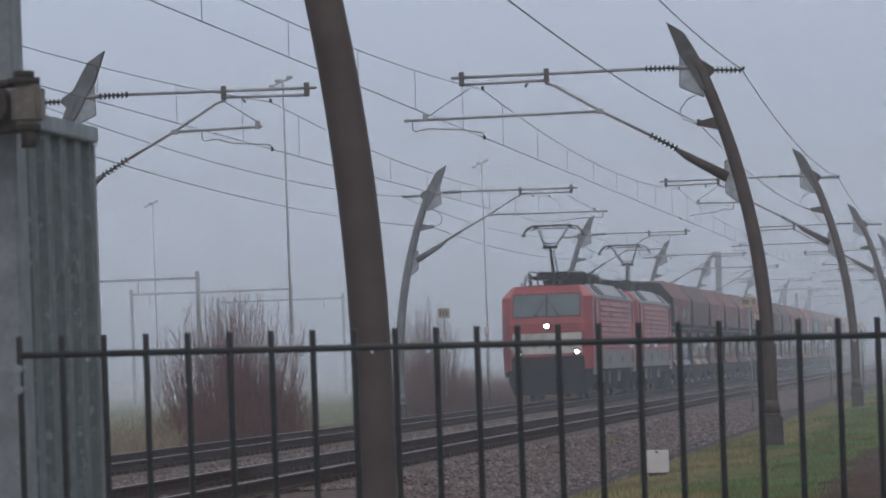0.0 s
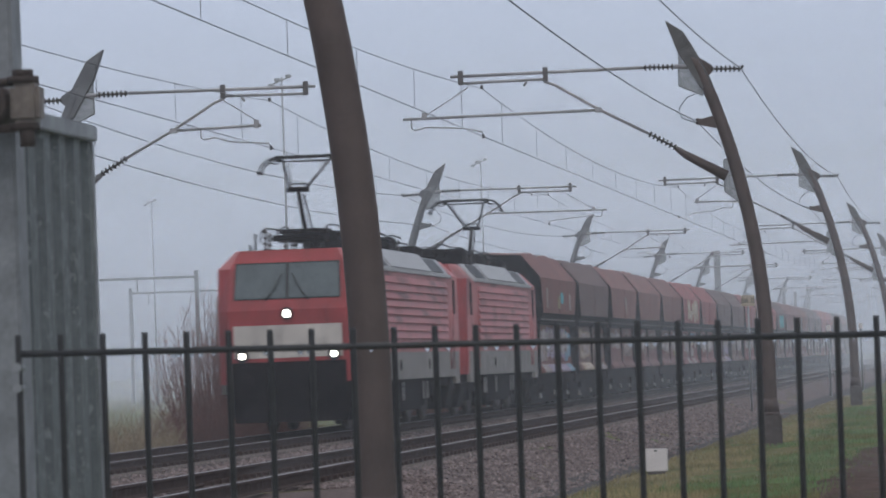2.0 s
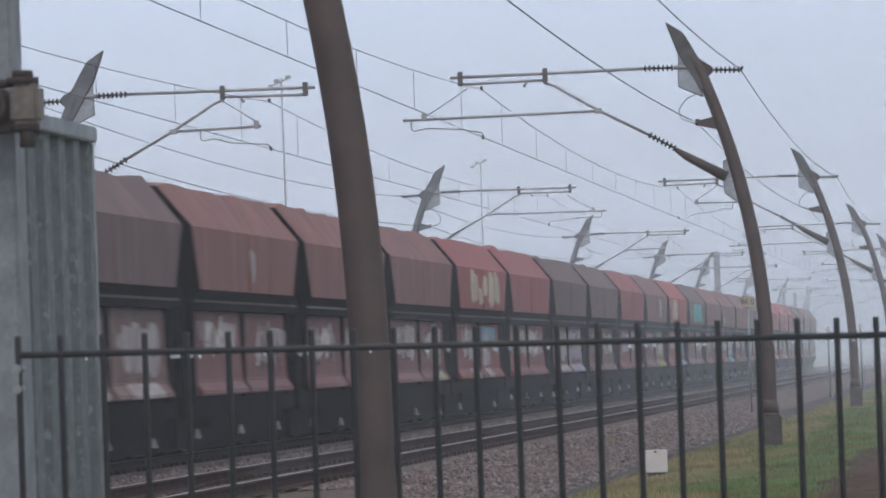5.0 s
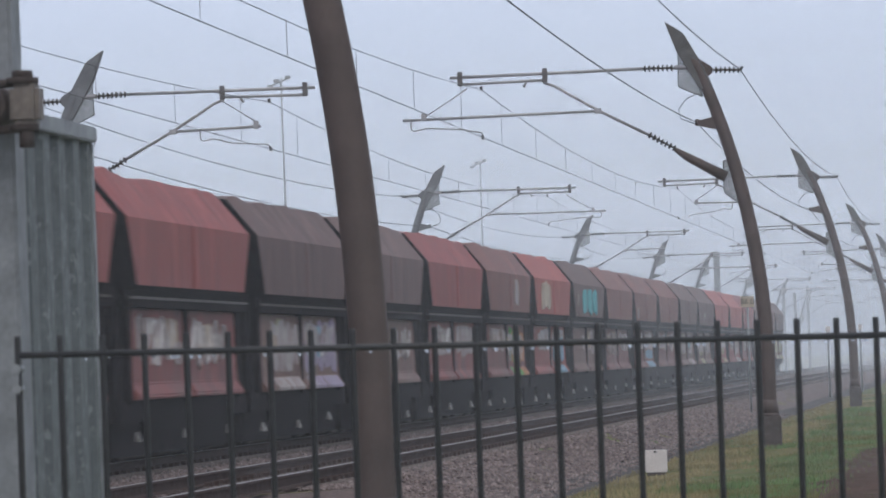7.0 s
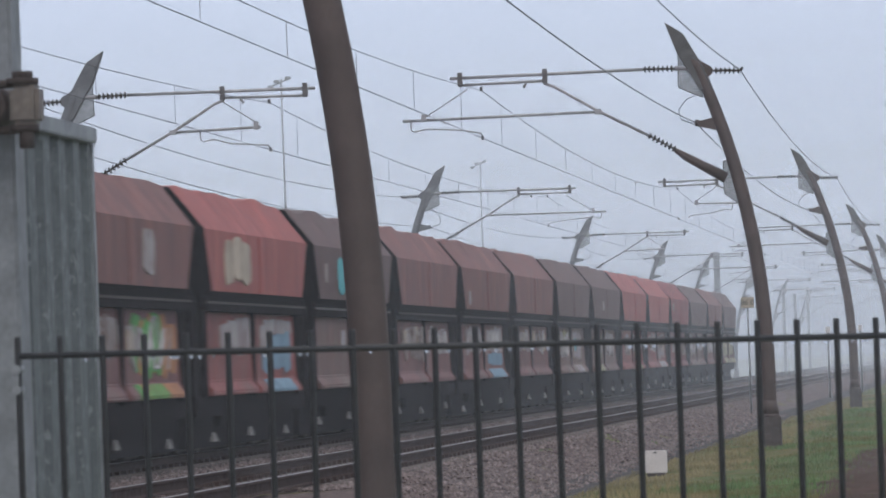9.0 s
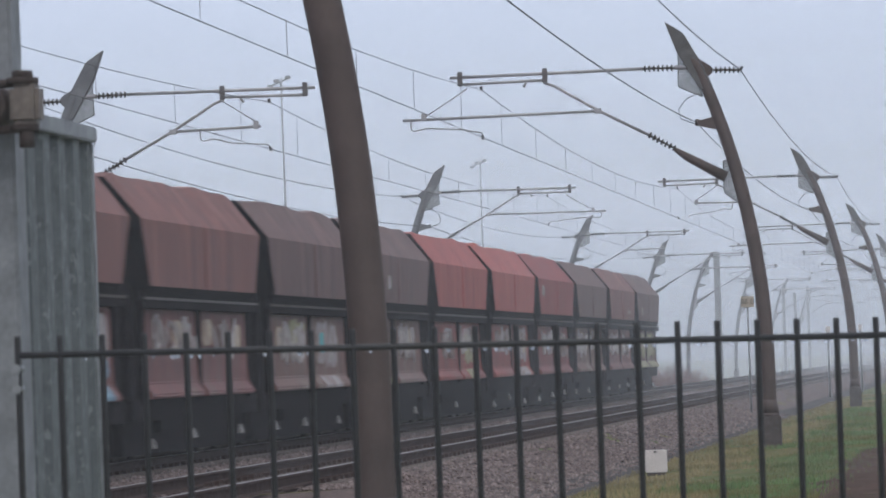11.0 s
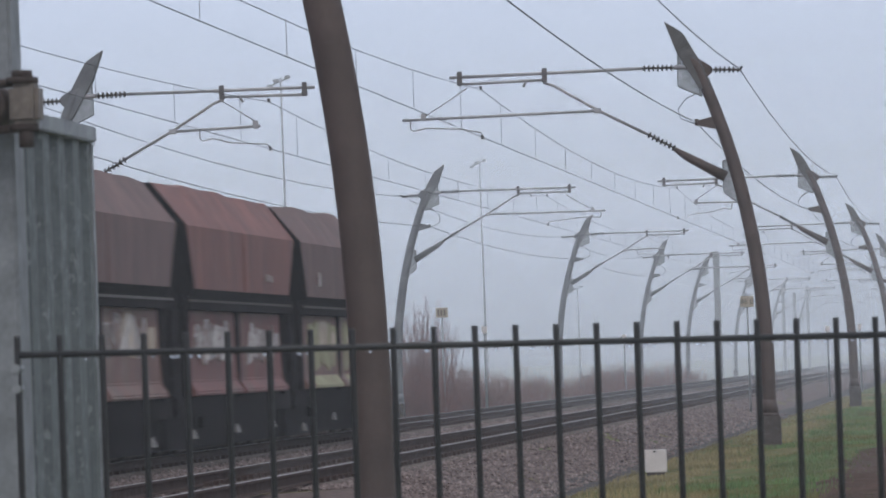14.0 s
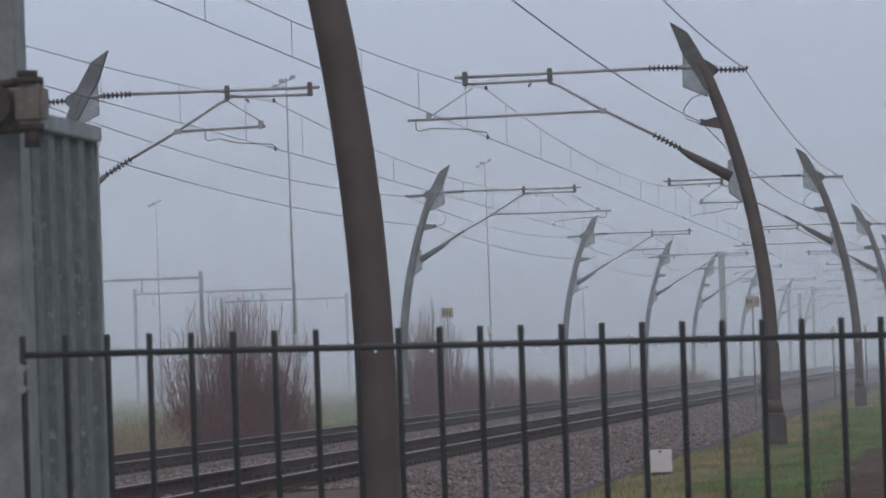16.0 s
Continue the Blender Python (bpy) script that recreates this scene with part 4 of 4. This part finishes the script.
    for x in (-.58, .58):
        tube(bm, [(x, yh - .24, 5.79), (x, yh + .24, 5.79)], .022, 6)
        box(bm, x - .06, x + .06, yh - .08, yh + .08, 5.73, 5.8)
    part("collector_head", bm, CHASSIS, pan)
    return lo


LIT = {"lit"}
PANTO_Y, PANTO_S = 4.15, 1
loco_a = build_loco()
LIT = set()
PANTO_Y, PANTO_S = 15.1, -1
loco_b = build_loco()
MOVERS.append((loco_a, -.95))
MOVERS.append((loco_b, LOCO_L - .95))
build_wagons()

# ---- fence ----


def build_fence():
    """Bar fence close to the camera, slightly askew to the view."""
    f = thing("bar_fence", "dark green coated steel bar fence wet with drops", "metal fence")
    a, b = Vector(FENCE_A), Vector(FENCE_B)
    d = (b - a)
    bm = bm_()
    tube(bm, [a, b + d * .1], .0105, 10)
    rail = part("top_rail", bm, FENCE, f)
    bm = bm_()
    tube(bm, [a - Vector((0, 0, 1.55)), b - Vector((0, 0, 1.55))], .0105, 10)
    part("bottom_rail", bm, FENCE, f)
    bm = bm_()
    tube(bm, [(0, 0, -1.75), (0, 0, .048), (0, 0, .056)], .0098, 10, .0092)
    me = mesh_of(bm, "bar", FENCE)
    for k in range(BARS + 3):
        p = a + d * (k / (BARS - 1))
        shared("bar", me, f, Matrix.Translation(p) @ pose(0, 0, 0, 0, 0, 0))
    rnd = random.Random(2)
    g = bpy.data.materials.new("water")
    g.use_nodes = True
    pb = g.node_tree.nodes["Principled BSDF"]
    pb.inputs["Transmission Weight"].default_value, pb.inputs["Roughness"].default_value, pb.inputs["IOR"].default_value = 1, .02, 1.33
    bm = bm_()
    bmesh.ops.create_uvsphere(bm, u_segments=8, v_segments=6, radius=1)
    for face in bm.faces:
        face.smooth = True
    me = mesh_of(bm, "drop", g)
    for k in range(44):
        r = rnd.uniform(.0035, .0082)
        shared("drop", me, rail, Matrix.Translation(a.lerp(b, rnd.uniform(.02, .99)) - Vector((0, 0, .0115))) @ Matrix.Diagonal((r, r, r * 1.3, 1)))
    bm = bm_()
    for z in (-.04, -.10):
        tube(bm, [a + Vector((-.004, -.02, z)), a + Vector((-.004, .05, z))], .014, 8)
    box(bm, a.x - .02, a.x + .006, a.y - .01, a.y + .05, a.z - .09, a.z - .035, .004)
    part("clamp", bm, GALV_DULL, f, "weathered zinc bolt clamp")
    for p in (b + d * .1,):
        bm = bm_()
        box(bm, p.x - .03, p.x + .03, p.y + .03, p.y + .09, -.6, p.z + .04, .006)
        part("post", bm, FENCE, f)


FENCE_A, FENCE_B, BARS = (-2.829, 13.681, 1.392), (-.337, 14.507, 1.362), 22
build_fence()


# ---- galvanised corrugated enclosure beside the fence ----
def build_enclosure():
    c = thing("steel_enclosure", "weathered galvanised corrugated steel enclosure with flat top rail", "steel enclosure")
    y0, y1, x, top = 14.98, 16.32, -3.09, 2.14
    bm = bm_()
    pts, y, pitch = [], y0, .262
    while y < y1 - .05:
        pts += [(x, y), (x, y + .075), (x - .050, y + .105), (x - .050, y + .190), (x, y + .222)]
        y += pitch
    pts += [(x, y1 - .01), (x - .062, y1 - .01), (x - .062, y0)]
    lo, hi = ([bm.verts.new((px, py, z)) for px, py in pts] for z in (-.5, top))
    m = len(pts)
    for k in range(m):
        bm.faces.new((lo[k], lo[(k + 1) % m], hi[(k + 1) % m], hi[k]))
    bm.faces.new(hi)
    bm.faces.new(lo[::-1])
    part("corrugated_sheet", bm, GALV, c, "mottled corrugated zinc sheet")
    bm = bm_()
    box(bm, x - .06, x + .022, y0 - .2, y1, top, top + .055, .005)
    part("top_rail", bm, GALV_DULL, c, "pale zinc top rail")
    bm = bm_()
    box(bm, x - .05, x + .006, y1 - .025, y1 + .02, -.5, top, .004)
    part("corner_angle", bm, GALV_DULL, c)
    bm = bm_()
    box(bm, -3.26, -3.012, 14.62, 14.78, -.5, 3.2, .008)
    part("upright", bm, mat("plain_zinc", (.235, .243, .255), .6, .3, .2, 10, .1, 60), c, "plain zinc upright")


def build_bracket():
    g = thing("bolt_bracket", "brown block bracket with dark clamp bolts on the enclosure", "bracket", pose(-2.902, 14.3, 2.166))
    bm = bm_()
    box(bm, -.047, .045, -.05, .05, -.062, .060, .014)
    part("block", bm, BROWN_BOX, g)
    for pts, r, n in (([(-.012, 0, .06), (-.012, 0, .082)], .050, 12), ([(-.012, 0, .078), (-.012, 0, .103)], .033, 6),
                      ([(-.01, 0, -.062), (-.01, 0, -.085)], .046, 12), ([(0, -.02, -.085), (0, -.02, -.135)], .024, 6)):
        bm = bm_()
        tube(bm, pts, r, n)
        part("bolt", bm, RUST, g)
    for z in (.068, -.074):
        bm = bm_()
        tube(bm, [(-.26, .05, z - .008), (-.03, .0, z)], .014, 8)
        part("clamp_rod", bm, RUST, g)
    bm = bm_()
    tube(bm, [(-.122, -.06, .0), (-.122, .33, .0)], .064, 20)
    part("roller", bm, RUST, g, "dark round roller")


build_enclosure()
build_bracket()

# ---- lineside things ----


def build_cabinet():
    c = thing("trackside_box", "small white plastic cable box on a short post", "cable box", pose(-5.29, 75, -.545))
    bm = bm_()
    box(bm, -.172, .172, -.1, .1, .045, .40, .012)
    part("housing", bm, WHITE, c)
    bm = bm_()
    box(bm, -.03, .02, -.108, -.1, .36, .385)
    part("latch", bm, BLACK, c)
    bm = bm_()
    box(bm, -.14, .14, -.08, .08, -.1, .045)
    part("plinth", bm, CONCRETE, c)


build_cabinet()


def text_part(name, body, size, m, parent, material):
    cu = bpy.data.curves.new(name, "FONT")
    cu.body, cu.size, cu.align_x, cu.align_y, cu.extrude = body, size, "CENTER", "CENTER", .003
    tmp = bpy.data.objects.new(name, cu)
    me = bpy.data.meshes.new_from_object(tmp)
    bpy.data.objects.remove(tmp)
    me.materials.append(material)
    ob = new(name, me)
    ob.parent = parent
    ob.matrix_local = m
    return ob


def build_sign(x, y, zc, label, body):
    z0 = ground_z(x)
    s = thing("distance_sign", label, "distance sign", pose(x, y, z0))
    bm = bm_()
    tube(bm, [(0, 0, -.2), (0, 0, zc - z0)], .03, 8)
    part("post", bm, GALV_DULL, s)
    bm = bm_()
    box(bm, -.205, .205, -.035, -.015, zc - z0 - .165, zc - z0 + .165, .006)
    pl = part("plate", bm, YELLOW, s)
    if body:
        text_part("numerals", body, .235, pose(0, -.038, zc - z0, 90, 0, 0), pl, BLACK)
    else:
        for k, w in enumerate((.07, .07, .07)):
            bm = bm_()
            box(bm, -.15 + k * .105, -.15 + k * .105 + w, -.040, -.036, zc - z0 - .11, zc - z0 + .11)
            part("numeral_bar", bm, mat("faded_black", (.16, .13, .10), .6), pl)


def build_lamp_post(x, y, top):
    z0 = -1.45
    p = thing("floodlight_mast", "tall slim zinc lighting mast with floodlights, fading in fog", "lighting mast", pose(x, y, z0), group="lighting masts beyond the line")
    bm = bm_()
    tube(bm, [(0, 0, 0), (0, 0, 4.5)], .15, 10, .13)
    tube(bm, [(0, 0, 4.5), (0, 0, top - z0)], .070, 10, .04)
    part("pole", bm, PALE_ZINC, p)
    bm = bm_()
    h = top - z0
    tube(bm, [(-.5, 0, h - .35), (.4, 0, h)], .04, 6)
    part("crossarm", bm, PALE_ZINC, p)
    for x1, z1 in ((-.5, -.35), (-.2, -.1), (.35, .05)):
        bm = bm_()
        box(bm, x1 - .16, x1 + .12, -.15, .15, h + z1 - .10, h + z1 + .05, .03)
        part("floodlight", bm, PALE_ZINC, p)


def build_portal(x0, x1, y, top, label):
    p = thing("catenary_portal", label, "catenary portal", pose(0, y, -1.45), group="portals of a distant line")
    h = top + 1.45
    for x in (x0, x1):
        bm = bm_()
        box(bm, x - .14, x + .14, -.14, .14, 0, h + .35)
        part("column", bm, GALV_DULL, p)
    bm = bm_()
    box(bm, x0, x1, -.15, .15, h - .17, h)
    part("beam", bm, GALV_DULL, p)
    k = x0 + 1.5
    while k < x1:
        bm = bm_()
        tube(bm, [(k, 0, h - .2), (k, 0, h - 1.0)], .05, 6)
        part("hanger", bm, GALV_DULL, p)
        k += 4.2


def build_background():
    for x, y, t in LAMPS:
        build_lamp_post(x, y, t)
    for x0, x1, y, t in PORTALS:
        build_portal(x0, x1, y, t, "pale steel portal frame of a distant line in fog")
    for x, y, top, half in STRAIGHT_MASTS:
        m = thing("straight_mast", "straight grey steel mast, faint in fog", "mast", pose(x, y, -.8), "straight masts in the fog")
        bm = bm_()
        box(bm, -half, half, -half, half, 0, top + .8)
        part("shaft", bm, GALV_DULL, m)
        bm = bm_()
        box(bm, -.5, .5, -.25, .25, 0, .4)
        part("footing", bm, CONCRETE, m)
    for x, y, h in POSTS:
        q = thing("marker_post", "thin grey marker post beside the ballast", "marker post", pose(x, y, ground_z(x)))
        bm = bm_()
        tube(bm, [(0, 0, -.1), (0, 0, h)], .045, 8)
        part("post", bm, GALV_DULL, q)
        bm = bm_()
        box(bm, -.09, .09, -.06, .06, h - .25, h, .01)
        part("head", bm, WHITE, q)


LAMPS = [(-32.78, 222, 15.2), (-33.8, 320, 15.1), (-65.75, 372, 15.2), (-34.3, 400, 7.5)]
PORTALS = [(-68, -53.95, 322, 8.05), (-70.6, -57.2, 388, 8.2), (-71, -59.3, 435, 8.0)]
STRAIGHT_MASTS = [(-17.3, 308, 8.05, .2), (-15.8, 330, 7.1, .13), (-16.95, 400, 6.6, .14), (-16.0, 400, 6.3, .14), (-16.4, 440, 7.4, .14)]
POSTS = [(-18.0, 170, 3.4), (-17.54, 230, 3.2), (-6.66, 200, 3.0), (-5.84, 220, 3.1)]
build_background()
SIGN_A, SIGN_B = (-18.6, 162.0, 3.12), (-7.3, 146.0, 2.93)
build_sign(*SIGN_A, "pale yellow distance plate on a thin post", "")
build_sign(*SIGN_B, "pale yellow distance plate with black numerals", "86 0")

# ---- shrubs and grass ----


def twig_shrub(name, label, x, y, z0, w, h, count, seed, material, lean=.35, group="bare shrubs along the line"):
    rnd = random.Random(seed)
    s = thing(name, label, "shrub", pose(x, y, z0), group)
    bm = bm_()
    fine = bm_()
    for k in range(count):
        a = rnd.uniform(0, 2 * math.pi)
        r = w * .5 * rnd.random() ** .7
        bx, by = r * .7 * math.cos(a), r * .7 * math.sin(a)
        hh = h * rnd.uniform(.5, 1.12) * (1 - .35 * (r / (w * .5)) ** 2)
        dx, dy = math.cos(a) * r * lean * 1.6, math.sin(a) * r * lean * 1.6
        pts = [(bx, by, -.1)]
        for q in (.35, .7, 1):
            pts.append((bx + dx * q + rnd.uniform(-.07, .07), by + dy * q + rnd.uniform(-.07, .07), hh * q))
        tube(bm, pts, .008 + .005 * rnd.random(), 4, .003, cap=False)
        for j in range(6):
            q = rnd.uniform(.3, .95)
            i0 = min(2, int(q * 3))
            p = Vector(pts[i0]).lerp(Vector(pts[i0 + 1]), q * 3 - i0)
            e = p + Vector((rnd.uniform(-.28, .28), rnd.uniform(-.28, .28), rnd.uniform(.15, .6)))
            tube(fine, [p, p.lerp(e, .5) + Vector((rnd.uniform(-.03, .03), 0, .02)), e], .0045, 3, .002, cap=False)
    part("stems", bm, material, s)
    part("twigs", fine, material, s)


def build_shrubs():
    twig_shrub("shrub", "large bare shrub with reddish upright twigs", -19.0, 118, -.8, 4.0, 4.0, 480, 1, TWIG, .24)
    twig_shrub("shrub", "bare reddish shrub beside the ballast", -18.7, 118, -.8, 3.0, 2.0, 520, 2, TWIG)
    twig_shrub("shrub", "dense low reddish scrub at the foot of a larger shrub", -19.0, 117, -.8, 3.9, 1.3, 380, 6, TWIG)
    twig_shrub("shrub", "bare reddish shrub behind the mast", -20.0, 168, -.9, 2.8, 4.3, 380, 3, TWIG, .25)
    twig_shrub("shrub", "low bare reddish shrub beside the mast", -19.5, 160, -.85, 3.4, 2.0, 420, 4, TWIG)
    twig_shrub("shrub", "low bare reddish shrub beside the mast", -19.6, 176, -.85, 3.4, 1.9, 360, 5, TWIG)
    rnd = random.Random(8)
    for k in range(11):
        twig_shrub("shrub", "low bare brown scrub along the ballast", -19.4 + rnd.uniform(-.6, .8), 190 + k * 11, -.85, 3.6, rnd.uniform(1.2, 1.9), 190, 20 + k, TWIG)
    for k in range(5):
        twig_shrub("reed_clump", "clump of dry buff reeds in the verge", -20.2 + rnd.uniform(-.5, .9), 98 + k * 3.6 + (50 if k == 4 else 0), -.85, 2.4, 1.0, 130, 50 + k, TWIG_BUFF)


build_shrubs()


def scatter(name, label, cat, spots, make, material):
    vs, fs = [], []
    for sp in spots:
        make(vs, fs, *sp)
    me = bpy.data.meshes.new(name)
    me.from_pydata(vs, [], fs)
    me.materials.append(material)
    return tagged(new(name, me), label, cat, kind="stuff")


SOIL = [(-1.1, 75, 1.35, 20), (-.8, 60, 1.7, 9)]


def build_scatter():
    rnd = random.Random(5)

    def blade(vs, fs, x, y, z, h, w):
        a, q = rnd.uniform(0, 3.14), len(vs)
        c, s = math.cos(a) * w, math.sin(a) * w
        lx, ly = rnd.uniform(-.4, .4) * h, rnd.uniform(-.4, .4) * h
        vs += [(x - c, y - s, z - .02), (x + c, y + s, z - .02), (x + lx * .5 + c * .6, y + ly * .5, z + h * .6), (x + lx, y + ly, z + h)]
        fs += [(q, q + 1, q + 2), (q, q + 2, q + 3)]

    spots = []
    for k in range(80000):
        y = 52 + 140 * rnd.random() ** 1.7
        x = rnd.uniform(-6.1, .5)
        if noise.noise((x * .9, y * .25, 0)) < -.28 or any(((x - a) / c) ** 2 + ((y - b) / d) ** 2 < rnd.uniform(.2, 1.3) for a, b, c, d in SOIL) or (abs(x + 5.29) < .3 and 73 < y < 75.2):
            continue
        if x < -5.3 + .55 * noise.noise((x, y * .12, 4)) and rnd.random() < .6:
            continue
        tall = 1 + 1.1 * max(0, noise.noise((x * 1.6, y * .35, 11)))
        spots.append((x, y, ground_z(x), rnd.uniform(.02, .075) * tall, rnd.uniform(.004, .011)))
    dry = [s for s in spots if noise.noise((s[0] * .55, s[1] * .13, 7)) + .55 * (-4.15 - s[0]) + .25 * rnd.uniform(-1, 1) > 0]
    known = set(dry)
    scatter("grass_verge", "short wet green grass beside the path", "grass", [s for s in spots if s not in known], blade, BLADE)
    scatter("dry_grass", "yellowed dry grass beside the path", "grass", dry, blade, mat("dry_blades", (.28, .23, .12), .85, 0, .35, .6, 0, 20, color2=(.13, .12, .05)))
    spots = []
    for k in range(14000):
        y = 85 + 110 * rnd.random() ** 1.4
        x = rnd.uniform(-24, -17.6)
        spots.append((x, y, ground_z(x), rnd.uniform(.1, .4), rnd.uniform(.006, .015)))
    scatter("verge_weeds", "rank buff and green weeds along the far ballast", "weeds", spots, blade, mat("weed_blades", (.13, .11, .045), .9, 0, .45, .5, 0, 20, color2=(.20, .14, .075)))

    def stone(vs, fs, x, y, z, r):
        q = len(vs)
        for dx, dy, dz in ((1, 0, 0), (0, 1, 0), (-1, 0, 0), (0, -1, 0), (0, 0, 1), (0, 0, -1)):
            k = r * rnd.uniform(.6, 1.25)
            vs.append((x + dx * k + rnd.uniform(-.3, .3) * r, y + dy * k + rnd.uniform(-.3, .3) * r, z + dz * k * .75 + rnd.uniform(-.2, .2) * r))
        for a, b in ((0, 1), (1, 2), (2, 3), (3, 0)):
            fs.append((q + a, q + b, q + 4))
            fs.append((q + b, q + a, q + 5))

    spots = []
    for k in range(30000):
        y = 60 + 90 * rnd.random() ** 1.8
        x = rnd.uniform(-12.4, -6.3) if k % 5 else rnd.uniform(-17, -12.4)
        if any(abs(abs(x - t) - .75) < .1 for t in (FAR, NEAR)):
            continue
        spots.append((x, y, ground_z(x) + rnd.uniform(-.005, .03), rnd.uniform(.018, .042)))
    scatter("ballast_stones", "loose angular reddish-grey ballast stones", "ballast stones", spots, stone,
            mat("loose_stone", (.235, .187, .178), .9, 0, .5, 5, .2, 60, color2=(.07, .055, .052), spec=.05))


build_scatter()


def build_soil():
    rnd = random.Random(3)
    for cx, cy, rx, ry in SOIL:
        bm = bm_()
        rings = []
        wob = [rnd.uniform(.72, 1.15) for k in range(28)]
        for share, lift in ((1, -.03), (.8, .022), (.4, .035)):
            ring = []
            for k in range(28):
                a = 2 * math.pi * k / 28
                x, y = cx + rx * share * wob[k] * math.cos(a), cy + ry * share * wob[k] * math.sin(a)
                ring.append(bm.verts.new((x, y, ground_z(x) + lift + .012 * noise.noise((x * 3, y * .8, cy)))))
            rings.append(ring)
        mid = bm.verts.new((cx, cy, ground_z(cx) + .035))
        for k in range(28):
            for r0, r1 in zip(rings, rings[1:]):
                bm.faces.new((r0[k], r0[(k + 1) % 28], r1[(k + 1) % 28], r1[k])).smooth = True
            bm.faces.new((mid, rings[-1][k], rings[-1][(k + 1) % 28])).smooth = True
        tagged(part("bare_soil", bm, mat("bare_soil", (.085, .056, .046), .95, 0, .4, 3, .8, 20, color2=(.05, .04, .03), spec=.05)), "bare trampled brown soil in the grass", "soil", kind="structure")


build_soil()

# ---- fog: thin sheets of mist across the line, lit by the sky from above ----


def build_fog():
    FOG.use_nodes = True
    n, l = FOG.node_tree.nodes, FOG.node_tree.links
    n.clear()
    out = n.new("ShaderNodeOutputMaterial")
    mix = n.new("ShaderNodeMixShader")
    mix.inputs[0].default_value = FOG_ALPHA
    tr, di, tl, add = n.new("ShaderNodeBsdfTransparent"), n.new("ShaderNodeBsdfDiffuse"), n.new("ShaderNodeBsdfTranslucent"), n.new("ShaderNodeAddShader")
    up, down = n.new("ShaderNodeCombineXYZ"), n.new("ShaderNodeCombineXYZ")
    up.inputs[2].default_value, down.inputs[2].default_value = 1, -1
    for s, v in ((di, up), (tl, down)):
        s.inputs[0].default_value = (.595, .622, .648, 1)
        l.new(v.outputs[0], s.inputs["Normal"])
    l.new(di.outputs[0], add.inputs[0])
    l.new(tl.outputs[0], add.inputs[1])
    l.new(tr.outputs[0], mix.inputs[1])
    l.new(add.outputs[0], mix.inputs[2])
    l.new(mix.outputs[0], out.inputs[0])
    bm = bm_()
    for y in FOG_Y:
        vs = [bm.verts.new(p) for p in ((-260, y, -3), (200, y, -3), (200, y, 26), (-260, y, 26))]
        bm.faces.new(vs)
    tagged(part("fog", bm, FOG), "thin grey winter fog over the line", "fog", kind="stuff")


scene.cycles.transparent_max_bounces = 80
# the sheet at 7 is added as a veil that lifts every dark tone
FOG_Y = [7, 66, 98, 124, 146, 162] + [176 + 25 * k for k in range(5)] + [294 + 8.5 * k for k in range(36)]
FOG_ALPHA = .029
build_fog()


def motions():
    for ob, behind in MOVERS:
        walk(ob, [(t, pose(FAR, HEAD + behind - SPEED * t, 0)) for t in (0, 4, 8, 12, 16)])


motions()
